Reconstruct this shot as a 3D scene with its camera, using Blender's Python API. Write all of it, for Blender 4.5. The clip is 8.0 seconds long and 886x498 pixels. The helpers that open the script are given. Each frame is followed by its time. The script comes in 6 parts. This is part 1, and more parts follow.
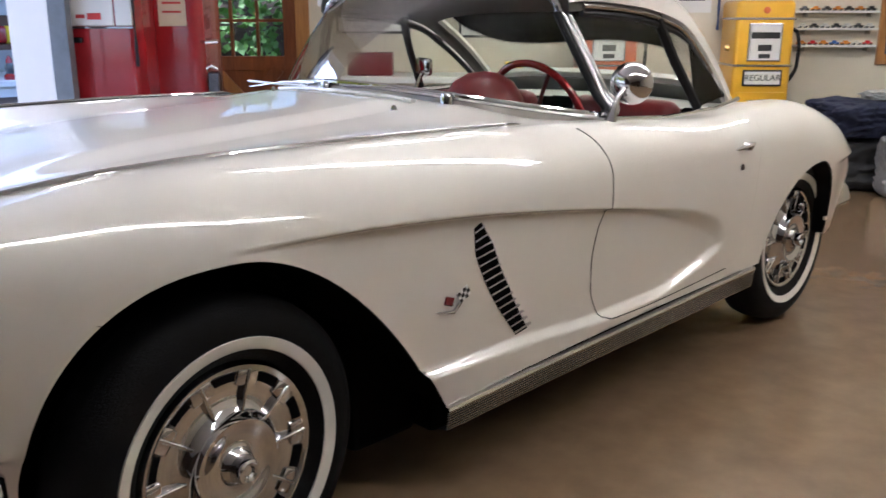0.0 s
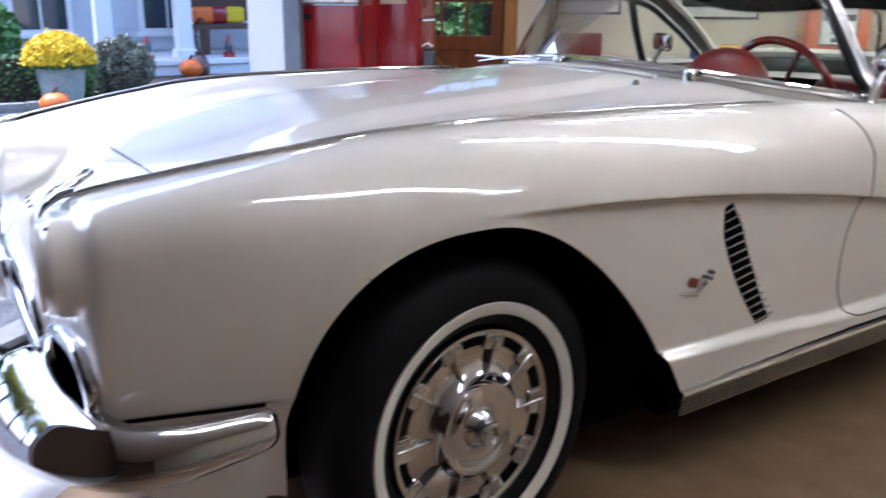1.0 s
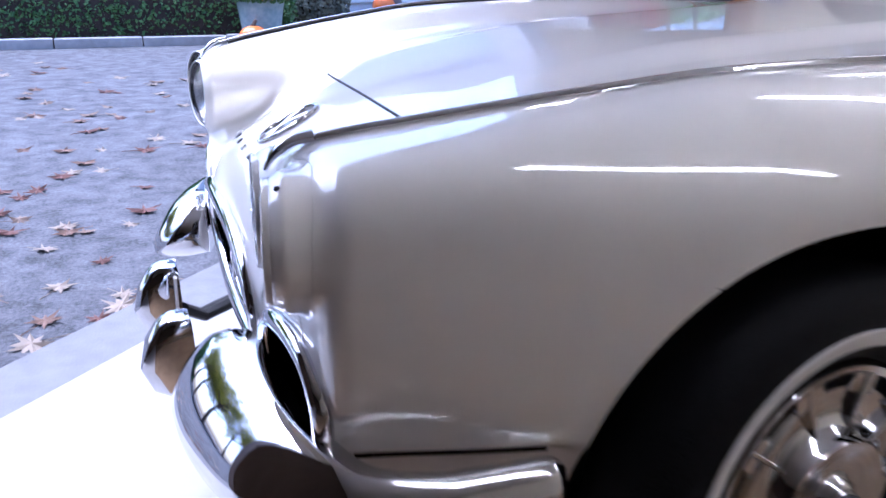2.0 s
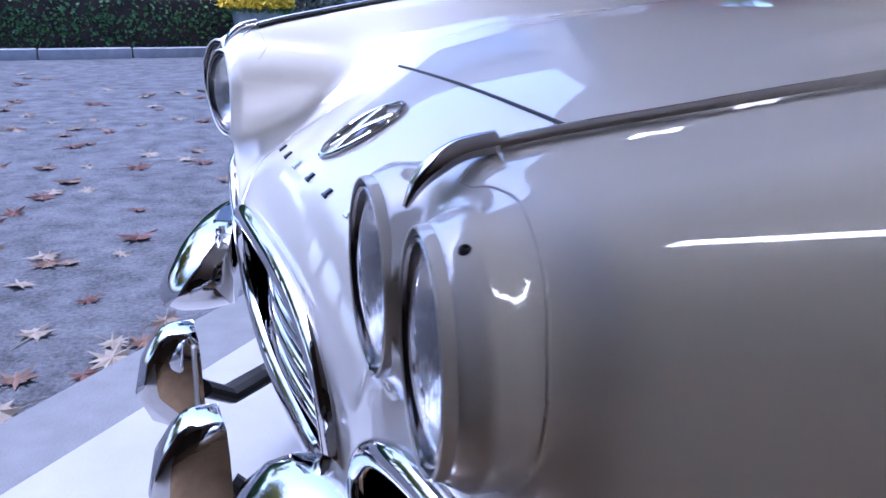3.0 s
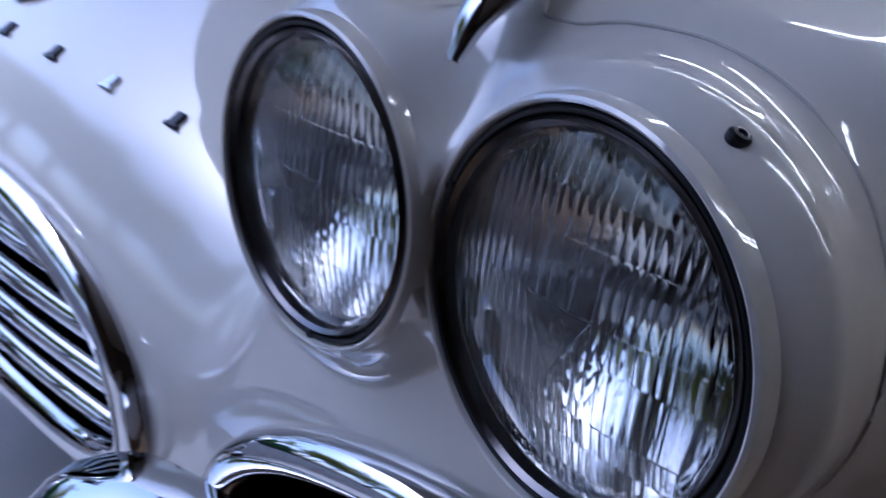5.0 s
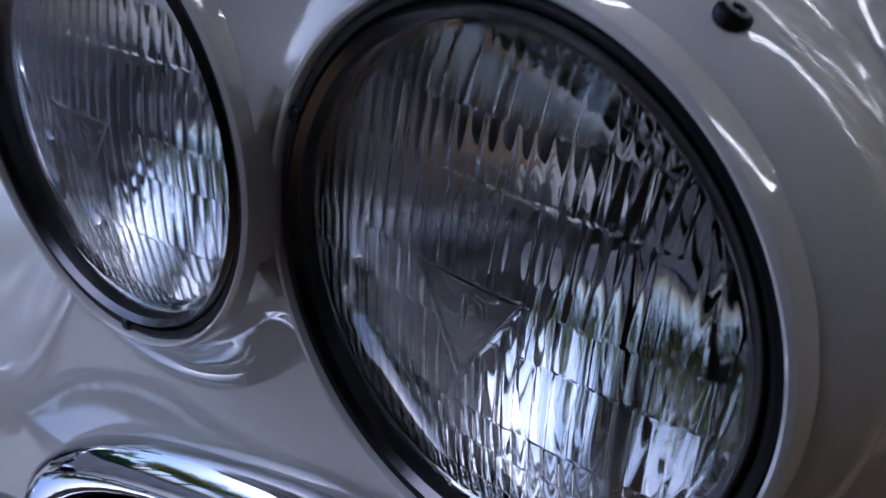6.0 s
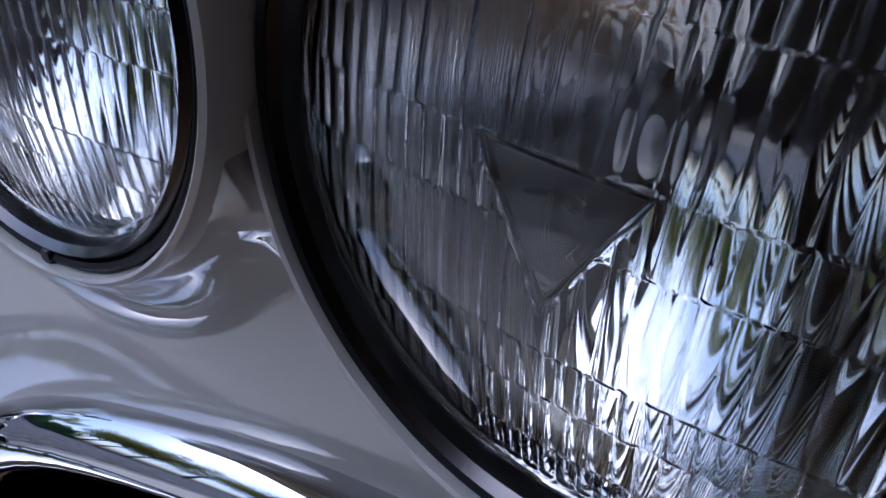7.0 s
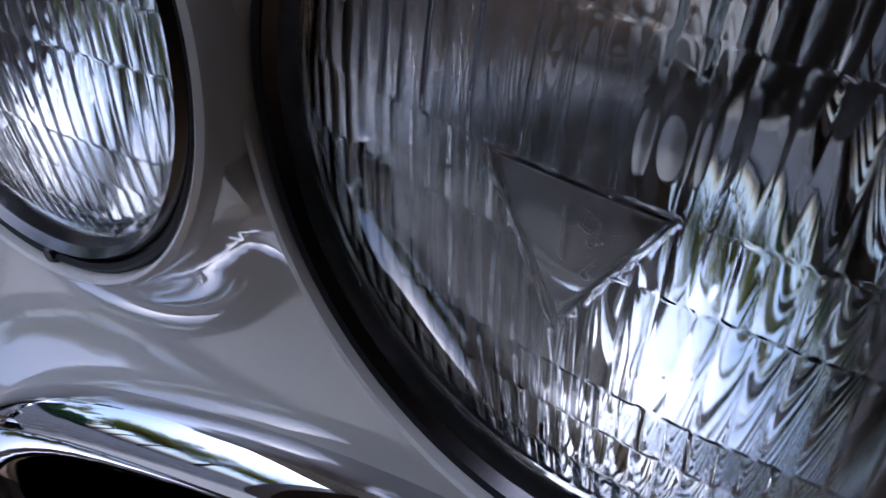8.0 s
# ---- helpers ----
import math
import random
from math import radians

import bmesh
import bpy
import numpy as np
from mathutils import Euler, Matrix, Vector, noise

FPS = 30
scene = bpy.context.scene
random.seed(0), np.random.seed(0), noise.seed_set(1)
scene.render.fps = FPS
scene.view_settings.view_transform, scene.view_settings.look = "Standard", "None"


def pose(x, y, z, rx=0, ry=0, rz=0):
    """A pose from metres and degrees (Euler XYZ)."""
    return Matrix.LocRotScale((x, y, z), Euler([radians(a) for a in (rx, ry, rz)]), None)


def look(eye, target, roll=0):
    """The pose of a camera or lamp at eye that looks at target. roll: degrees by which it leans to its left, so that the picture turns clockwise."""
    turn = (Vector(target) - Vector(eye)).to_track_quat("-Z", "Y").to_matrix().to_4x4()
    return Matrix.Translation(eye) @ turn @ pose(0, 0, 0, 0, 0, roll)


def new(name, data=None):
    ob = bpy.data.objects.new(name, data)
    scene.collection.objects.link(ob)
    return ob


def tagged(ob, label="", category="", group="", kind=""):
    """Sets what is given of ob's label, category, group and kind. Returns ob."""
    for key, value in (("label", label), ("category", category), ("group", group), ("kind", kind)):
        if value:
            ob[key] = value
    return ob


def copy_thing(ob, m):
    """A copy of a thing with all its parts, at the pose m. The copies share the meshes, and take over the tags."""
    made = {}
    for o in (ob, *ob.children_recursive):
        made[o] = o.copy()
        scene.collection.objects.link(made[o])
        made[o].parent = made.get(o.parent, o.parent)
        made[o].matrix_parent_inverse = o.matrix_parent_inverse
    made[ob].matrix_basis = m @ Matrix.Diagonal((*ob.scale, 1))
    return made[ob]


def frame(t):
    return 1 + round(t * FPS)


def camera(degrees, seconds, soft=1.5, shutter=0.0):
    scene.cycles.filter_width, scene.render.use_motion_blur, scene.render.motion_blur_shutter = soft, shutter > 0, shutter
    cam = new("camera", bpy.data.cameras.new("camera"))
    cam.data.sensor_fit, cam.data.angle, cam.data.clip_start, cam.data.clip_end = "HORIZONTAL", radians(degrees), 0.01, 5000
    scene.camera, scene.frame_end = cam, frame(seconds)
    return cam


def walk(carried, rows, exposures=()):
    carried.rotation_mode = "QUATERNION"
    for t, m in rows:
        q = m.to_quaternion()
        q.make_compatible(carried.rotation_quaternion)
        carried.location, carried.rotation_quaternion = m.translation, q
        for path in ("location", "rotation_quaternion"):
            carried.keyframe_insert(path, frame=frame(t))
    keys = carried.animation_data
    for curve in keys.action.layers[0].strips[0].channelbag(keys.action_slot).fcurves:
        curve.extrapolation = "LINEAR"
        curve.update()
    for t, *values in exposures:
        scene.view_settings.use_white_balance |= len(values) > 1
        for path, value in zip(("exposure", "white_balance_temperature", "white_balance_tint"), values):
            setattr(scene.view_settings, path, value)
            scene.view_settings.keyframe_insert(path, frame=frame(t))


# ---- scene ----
cam = camera(53.86, 8.0, shutter=0.4)
PATH = [
    (0, (-0.8165, -2.2463, 1.2110), (-0.1353, -1.5609, 0.9536), -0.06),
    (0.5, (-0.8487, -2.2041, 1.2038), (-0.2209, -1.4728, 0.9370), -0.17),
    (1, (-0.9346, -2.1441, 1.1762), (-0.4116, -1.3367, 0.9029), 0.19),
    (1.5, (-0.9646, -2.0251, 1.1320), (-0.5241, -1.1756, 0.8420), 1.39),
    (2, (-0.9084, -1.6196, 1.0877), (-0.5612, -0.7423, 0.7564), 0.86),
    (3.5, (-0.9373, -0.9709, 0.9331), (-0.5373, -0.1038, 0.6365), 2.57),
    (4, (-0.9679, -0.8907, 0.9206), (-0.4699, -0.0824, 0.6066), 3.48),
    (4.5, (-0.9639, -0.8155, 0.9035), (-0.3779, -0.0865, 0.5498), 4.08),
    (5, (-0.9719, -0.7706, 0.8897), (-0.2671, -0.1950, 0.4752), 7.61),
    (5.2, (-0.9657, -0.7532, 0.8948), (-0.2213, -0.2501, 0.4558), 7.81),
    (6.3, (-0.8857, -0.6980, 0.8471), (-0.1101, -0.3357, 0.3300), 7.32),
    (6.5, (-0.8800, -0.6850, 0.8385), (-0.1002, -0.3604, 0.3056), 7.76),
    (7, (-0.8592, -0.6720, 0.8165), (-0.0990, -0.3301, 0.2641), 7.58),
    (7.5, (-0.8567, -0.6706, 0.8134), (-0.0891, -0.3611, 0.2522), 8.69),
    (8, (-0.8505, -0.6663, 0.8230), (-0.1249, -0.3385, 0.2181), 5.91),
]
walk(cam, [(t, look(eye, target, roll)) for t, eye, target, roll in PATH],
     exposures=[(0.0, 2.3, 5300, 15), (1.0, 2.3, 5050, 16), (1.5, 2.25, 4850, 19), (2.0, 2.1, 4750, 24), (3.5, 1.25, 4550, 25), (4.5, 1.05, 4550, 22), (5.0, 0.9, 4500, 20), (6.3, 0.6, 4800, 17), (7.0, 0.85, 4900, 16), (8.0, 0.95, 5000, 15)])

# ---------------------------------------------------------------- world and light
TURN = 44.0                       # the garage stands turned against the parked car
GAR = pose(0, 0, 0, 0, 0, TURN)
world = bpy.data.worlds.new("world")
scene.world = world
world.use_nodes = True
sky = world.node_tree.nodes.new("ShaderNodeTexSky")
sky.sky_type, sky.sun_disc = "NISHITA", False
sky.ozone_density, sky.air_density, sky.dust_density = 1.0, 1.0, 4.0
sky.sun_elevation, sky.sun_rotation = radians(63), radians(323)
bg = world.node_tree.nodes["Background"]
bg.inputs["Strength"].default_value = 0.15
world.node_tree.links.new(sky.outputs[0], bg.inputs["Color"])
sun = new("sun", bpy.data.lights.new("sun", "SUN"))
sun.data.energy, sun.data.angle, sun.data.color = 1.5, radians(12), (1.0, 0.95, 0.88)
sun.matrix_world = look((0, 0, 20), (6, -8, 0))


# ---------------------------------------------------------------- materials
def mat(name, color, rough=0.5, metal=0.0, coat=0.0, noise_amt=0.0, scale=20.0, bump=0.0, bump_scale=200.0, spec=0.5, color2=None, trans=0.0, ior=1.5, emit=0.0, rough_amt=0.0, stretch=(1, 1, 1), vary=0.0):
    m = bpy.data.materials.new(name)
    m.use_nodes = True
    nt = m.node_tree
    b = nt.nodes["Principled BSDF"]
    b.inputs["Base Color"].default_value = (*color, 1)
    b.inputs["Roughness"].default_value = rough
    b.inputs["Metallic"].default_value = metal
    b.inputs["Coat Weight"].default_value = coat
    b.inputs["Coat Roughness"].default_value = 0.02
    b.inputs["Specular IOR Level"].default_value = spec
    b.inputs["Transmission Weight"].default_value = trans
    b.inputs["IOR"].default_value = ior
    if emit:
        b.inputs["Emission Color"].default_value = (*color, 1)
        b.inputs["Emission Strength"].default_value = emit
    tex = nt.nodes.new("ShaderNodeTexCoord")
    mp = nt.nodes.new("ShaderNodeMapping")
    mp.inputs["Scale"].default_value = stretch
    nt.links.new(tex.outputs["Object"], mp.inputs["Vector"])
    if noise_amt or color2:
        n1 = nt.nodes.new("ShaderNodeTexNoise")
        n1.inputs["Scale"].default_value, n1.inputs["Detail"].default_value = scale, 6
        n2 = nt.nodes.new("ShaderNodeTexNoise")
        n2.inputs["Scale"].default_value, n2.inputs["Detail"].default_value = scale * 0.13, 3
        nt.links.new(mp.outputs[0], n1.inputs["Vector"])
        nt.links.new(mp.outputs[0], n2.inputs["Vector"])
        mixf = nt.nodes.new("ShaderNodeMath")
        mixf.operation = "ADD"
        nt.links.new(n1.outputs["Fac"], mixf.inputs[0])
        nt.links.new(n2.outputs["Fac"], mixf.inputs[1])
        ramp = nt.nodes.new("ShaderNodeMapRange")
        ramp.inputs["From Min"].default_value, ramp.inputs["From Max"].default_value = 0.7, 1.3
        nt.links.new(mixf.outputs[0], ramp.inputs["Value"])
        mix = nt.nodes.new("ShaderNodeMix")
        mix.data_type = "RGBA"
        c2 = color2 or tuple(min(1, c * (1 - noise_amt)) for c in color)
        mix.inputs["A"].default_value, mix.inputs["B"].default_value = (*color, 1), (*c2, 1)
        nt.links.new(ramp.outputs[0], mix.inputs["Factor"])
        last = mix.outputs["Result"]
        if vary:
            oi = nt.nodes.new("ShaderNodeObjectInfo")
            hv = nt.nodes.new("ShaderNodeHueSaturation")
            mr = nt.nodes.new("ShaderNodeMapRange")
            mr.inputs["To Min"].default_value, mr.inputs["To Max"].default_value = 1 - vary, 1 + vary
            nt.links.new(oi.outputs["Random"], mr.inputs["Value"])
            nt.links.new(mr.outputs[0], hv.inputs["Value"])
            nt.links.new(last, hv.inputs["Color"])
            last = hv.outputs[0]
        nt.links.new(last, b.inputs["Base Color"])
        if rough_amt:
            rr = nt.nodes.new("ShaderNodeMapRange")
            rr.inputs["To Min"].default_value, rr.inputs["To Max"].default_value = max(0.02, rough - rough_amt), rough + rough_amt
            nt.links.new(n2.outputs["Fac"], rr.inputs["Value"])
            nt.links.new(rr.outputs[0], b.inputs["Roughness"])
    if bump:
        nb = nt.nodes.new("ShaderNodeTexNoise")
        nb.inputs["Scale"].default_value, nb.inputs["Detail"].default_value = bump_scale, 4
        nt.links.new(mp.outputs[0], nb.inputs["Vector"])
        bp = nt.nodes.new("ShaderNodeBump")
        bp.inputs["Strength"].default_value, bp.inputs["Distance"].default_value = bump, 0.01
        nt.links.new(nb.outputs["Fac"], bp.inputs["Height"])
        nt.links.new(bp.outputs[0], b.inputs["Normal"])
    return m


M_PAINT = mat("white_car_paint", (0.74, 0.71, 0.66), 0.4, coat=1.0, noise_amt=0.03, scale=4, spec=0.25)
M_PAINT.node_tree.nodes["Principled BSDF"].inputs["Coat IOR"].default_value = 1.8
M_CHROME = mat("chrome", (0.60, 0.60, 0.62), 0.03, 1.0, noise_amt=0.06, scale=8)
M_STEEL = mat("brushed_aluminium", (0.62, 0.61, 0.60), 0.25, 1.0, noise_amt=0.1, scale=60)
M_RUBBER = mat("tyre_rubber", (0.007, 0.007, 0.0075), 0.6, spec=0.10, noise_amt=0.4, scale=40, bump=0.2, bump_scale=300)
M_WHITEWALL = mat("whitewall_rubber", (0.70, 0.68, 0.63), 0.5, noise_amt=0.08, scale=30)
M_BLACK = mat("black_rubber", (0.008, 0.008, 0.009), 0.45, spec=0.3, noise_amt=0.3, scale=50)
# near-black colour in place of shade in openings, gaps and below the car
M_DARK = mat("cavity_shade", (0.004, 0.004, 0.004), 0.9, spec=0.04, noise_amt=0.3, scale=30)
M_REDV = mat("red_vinyl", (0.16, 0.010, 0.012), 0.35, noise_amt=0.2, scale=30, bump=0.1)
M_RING = mat("dull_chrome", (0.16, 0.15, 0.15), 0.2, 1.0, noise_amt=0.3, scale=40)
M_MIRROR = mat("silvered_reflector", (0.62, 0.61, 0.60), 0.03, 1.0, noise_amt=0.05, scale=30)
M_DARKMETAL = mat("dark_screw_metal", (0.05, 0.05, 0.055), 0.35, 1.0, noise_amt=0.3, scale=200)
M_LENS = mat("lamp_glass", (0.97, 0.985, 0.98), 0.0, trans=1.0, ior=1.5)


def pane_mat(name, tint, ior):
    """Thin clear glazing: lets the view straight through, with a faint gloss that grows at a slant."""
    m = bpy.data.materials.new(name)
    m.use_nodes = True
    nt = m.node_tree
    nt.nodes.remove(nt.nodes["Principled BSDF"])
    clear, gloss = nt.nodes.new("ShaderNodeBsdfTransparent"), nt.nodes.new("ShaderNodeBsdfGlossy")
    clear.inputs["Color"].default_value = (*tint, 1)
    gloss.inputs["Roughness"].default_value = 0.01
    fr, mix = nt.nodes.new("ShaderNodeFresnel"), nt.nodes.new("ShaderNodeMixShader")
    fr.inputs["IOR"].default_value = ior
    nt.links.new(fr.outputs[0], mix.inputs[0])
    nt.links.new(clear.outputs[0], mix.inputs[1])
    nt.links.new(gloss.outputs[0], mix.inputs[2])
    nt.links.new(mix.outputs[0], nt.nodes["Material Output"].inputs["Surface"])
    return m


M_PANE = pane_mat("window_glass", (0.95, 0.97, 0.94), 1.14)
M_SEAM = mat("panel_gap", (0.03, 0.028, 0.026), 0.7, noise_amt=0.2, scale=30)
M_SEAM2 = mat("filled_seam", (0.62, 0.60, 0.56), 0.5, noise_amt=0.1, scale=30)
M_BADGE_RED = mat("badge_enamel", (0.16, 0.015, 0.02), 0.2, coat=0.6, noise_amt=0.3, scale=200)
M_LINER = mat("headliner_cloth", (0.13, 0.13, 0.11), 0.9, noise_amt=0.15, scale=40, bump=0.1)
M_REDGLOSS = mat("red_plastic", (0.24, 0.015, 0.015), 0.2, coat=0.5, noise_amt=0.1, scale=10)
M_FLOOR = mat("sealed_concrete_floor", (0.23, 0.155, 0.09), 0.22, noise_amt=0.3, scale=9, bump=0.03, bump_scale=60, coat=0.3, rough_amt=0.08)
M_APRON = mat("pale_concrete", (0.30, 0.285, 0.27), 0.45, noise_amt=0.18, scale=7, bump=0.08, bump_scale=120, rough_amt=0.1)
M_UNSEEN_WALL = mat("dark_unseen_wall", (0.075, 0.048, 0.032), 0.7, color2=(0.045, 0.028, 0.018), scale=9, stretch=(1, 1, 0.15), bump=0.1, bump_scale=50)
M_SILL = mat("grey_concrete", (0.15, 0.148, 0.148), 0.8, noise_amt=0.25, scale=14, bump=0.3, bump_scale=120)
M_ASPHALT = mat("asphalt", (0.115, 0.115, 0.125), 0.85, color2=(0.016, 0.016, 0.018), scale=70, bump=0.8, bump_scale=180)
M_WALL = mat("cream_wall_paint", (0.62, 0.57, 0.46), 0.7, noise_amt=0.08, scale=6, bump=0.05, bump_scale=90)
M_CEIL = mat("ceiling_paint", (0.75, 0.73, 0.68), 0.8, noise_amt=0.06, scale=5)
M_TRIM = mat("white_trim_paint", (0.80, 0.80, 0.80), 0.45, noise_amt=0.05, scale=8)
M_GREY = mat("grey_metal_track", (0.20, 0.22, 0.25), 0.45, 0.4, noise_amt=0.25, scale=20)


# ---------------------------------------------------------------- mesh helpers
def mesh_ob(name, verts, faces, material, smooth=True, parent=None, normals=None):
    me = bpy.data.meshes.new(name)
    me.from_pydata([tuple(v) for v in verts], [], [tuple(int(i) for i in f) for f in faces])
    me.materials.append(material)
    me.polygons.foreach_set("use_smooth", [smooth] * len(me.polygons))
    me.update()
    if normals is not None:
        me.normals_split_custom_set_from_vertices([tuple(n) for n in normals])
    ob = new(name, me)
    if parent:
        ob.parent = parent
    return ob


def part(name, bm, material, parent=None, label="", smooth=False, angle=0.6, m=None):
    """One bmesh as one mesh object under a thing or a part."""
    if m is not None:
        bm.transform(m)
    me = bpy.data.meshes.new(name)
    bmesh.ops.recalc_face_normals(bm, faces=bm.faces)
    if smooth:
        for f in bm.faces:
            f.smooth = True
        for e in bm.edges:
            if len(e.link_faces) == 2 and e.calc_face_angle(0) > angle:
                e.smooth = False
    bm.to_mesh(me)
    bm.free()
    me.materials.append(material)
    ob = new(name, me)
    if parent:
        ob.parent = parent
    if label:
        tagged(ob, label)
    return ob


def box(bm, x0, x1, y0, y1, z0, z1, bevel=0.0, seg=2):
    vs = bmesh.ops.create_cube(bm, size=1)["verts"]
    for v in vs:
        v.co = Vector(((x0 + x1) / 2 + v.co.x * (x1 - x0), (y0 + y1) / 2 + v.co.y * (y1 - y0), (z0 + z1) / 2 + v.co.z * (z1 - z0)))
    if bevel:
        es = list({e for v in vs for e in v.link_edges})
        bmesh.ops.bevel(bm, geom=es, offset=bevel, segments=seg, affect="EDGES", profile=0.5)
    return bm


def boxes(*rows, bevel=0.0, seg=2):
    bm = bmesh.new()
    for r in rows:
        box(bm, *r, bevel=bevel, seg=seg)
    return bm


def lathe(profile, seg=48, axis="z", close=False):
    """Turned solid from (radius, height) pairs."""
    bm = bmesh.new()
    rings = []
    for r, h in profile:
        rings.append([bm.verts.new((r * math.cos(2 * math.pi * k / seg), r * math.sin(2 * math.pi * k / seg), h)) for k in range(seg)])
    pairs = list(zip(rings, rings[1:])) + ([(rings[-1], rings[0])] if close else [])
    for a, b in pairs:
        for k in range(seg):
            j = (k + 1) % seg
            bm.faces.new((a[k], a[j], b[j], b[k]))
    bmesh.ops.remove_doubles(bm, verts=bm.verts, dist=1e-6)
    if axis == "y":
        bm.transform(Matrix.Rotation(radians(90), 4, "X"))
    if axis == "x":
        bm.transform(Matrix.Rotation(radians(-90), 4, "Y"))
    return bm


def tube(points, radius, seg=10, closed=False, flat=1.0, up=(0, 0, 1), bm=None):
    """A rod along points; radius may be one number or one for each point; flat squeezes it along the second axis."""
    bm = bm or bmesh.new()
    pts = [Vector(p) for p in points]
    n = len(pts)
    rad = [float(radius)] * n if isinstance(radius, (int, float)) else [float(r) for r in radius]
    rings = []
    for i, p in enumerate(pts):
        a = pts[(i - 1) % n] if (closed or i) else p
        b = pts[(i + 1) % n] if (closed or i < n - 1) else p
        d = (b - a).normalized()
        s = d.cross(Vector(up))
        if s.length < 1e-4:
            s = d.cross(Vector((0, 1, 0)))
        s.normalize()
        w = s.cross(d)
        rings.append([bm.verts.new(p + rad[i] * (math.cos(2 * math.pi * k / seg) * s + flat * math.sin(2 * math.pi * k / seg) * w)) for k in range(seg)])
    for i in range(n if closed else n - 1):
        a, b = rings[i], rings[(i + 1) % n]
        for k in range(seg):
            j = (k + 1) % seg
            bm.faces.new((a[k], a[j], b[j], b[k]))
    if not closed:
        bm.faces.new(rings[0][::-1])
        bm.faces.new(rings[-1])
    return bm


def curve(knots, n=40):
    """Smooth points through knots."""
    k = np.array(knots, float)
    t = np.linspace(0, len(k) - 1, n)
    return np.stack([hermite(np.arange(len(k)), k[:, i], t) for i in range(k.shape[1])], 1)


def hermite(xs, ys, x):
    """Smooth interpolation without overshoot."""
    xs, ys, x = np.asarray(xs, float), np.asarray(ys, float), np.asarray(x, float)
    h = np.diff(xs)
    d = np.diff(ys) / h
    m = np.zeros_like(ys)
    m[0], m[-1] = d[0], d[-1]
    if len(xs) > 2:
        same = d[:-1] * d[1:] > 0
        w1, w2 = 2 * h[1:] + h[:-1], h[1:] + 2 * h[:-1]
        with np.errstate(divide="ignore", invalid="ignore"):
            hm = (w1 + w2) / (w1 / d[:-1] + w2 / d[1:])
        m[1:-1] = np.where(same, hm, 0)
    x = np.clip(x, xs[0], xs[-1])
    i = np.clip(np.searchsorted(xs, x, side="right") - 1, 0, len(xs) - 2)
    t = (x - xs[i]) / h[i]
    return ys[i] * (1 + 2 * t) * (1 - t) ** 2 + h[i] * m[i] * t * (1 - t) ** 2 + ys[i + 1] * t * t * (3 - 2 * t) + h[i] * m[i + 1] * t * t * (t - 1)


def step(a, b, x):
    t = np.clip((x - a) / (b - a), 0, 1)
    return t * t * (3 - 2 * t)


def smax(a, b, k):
    h = np.clip(0.5 + 0.5 * (a - b) / k, 0, 1)
    return b + (a - b) * h + k * h * (1 - h)


def smin(a, b, k):
    return -smax(-a, -b, k)


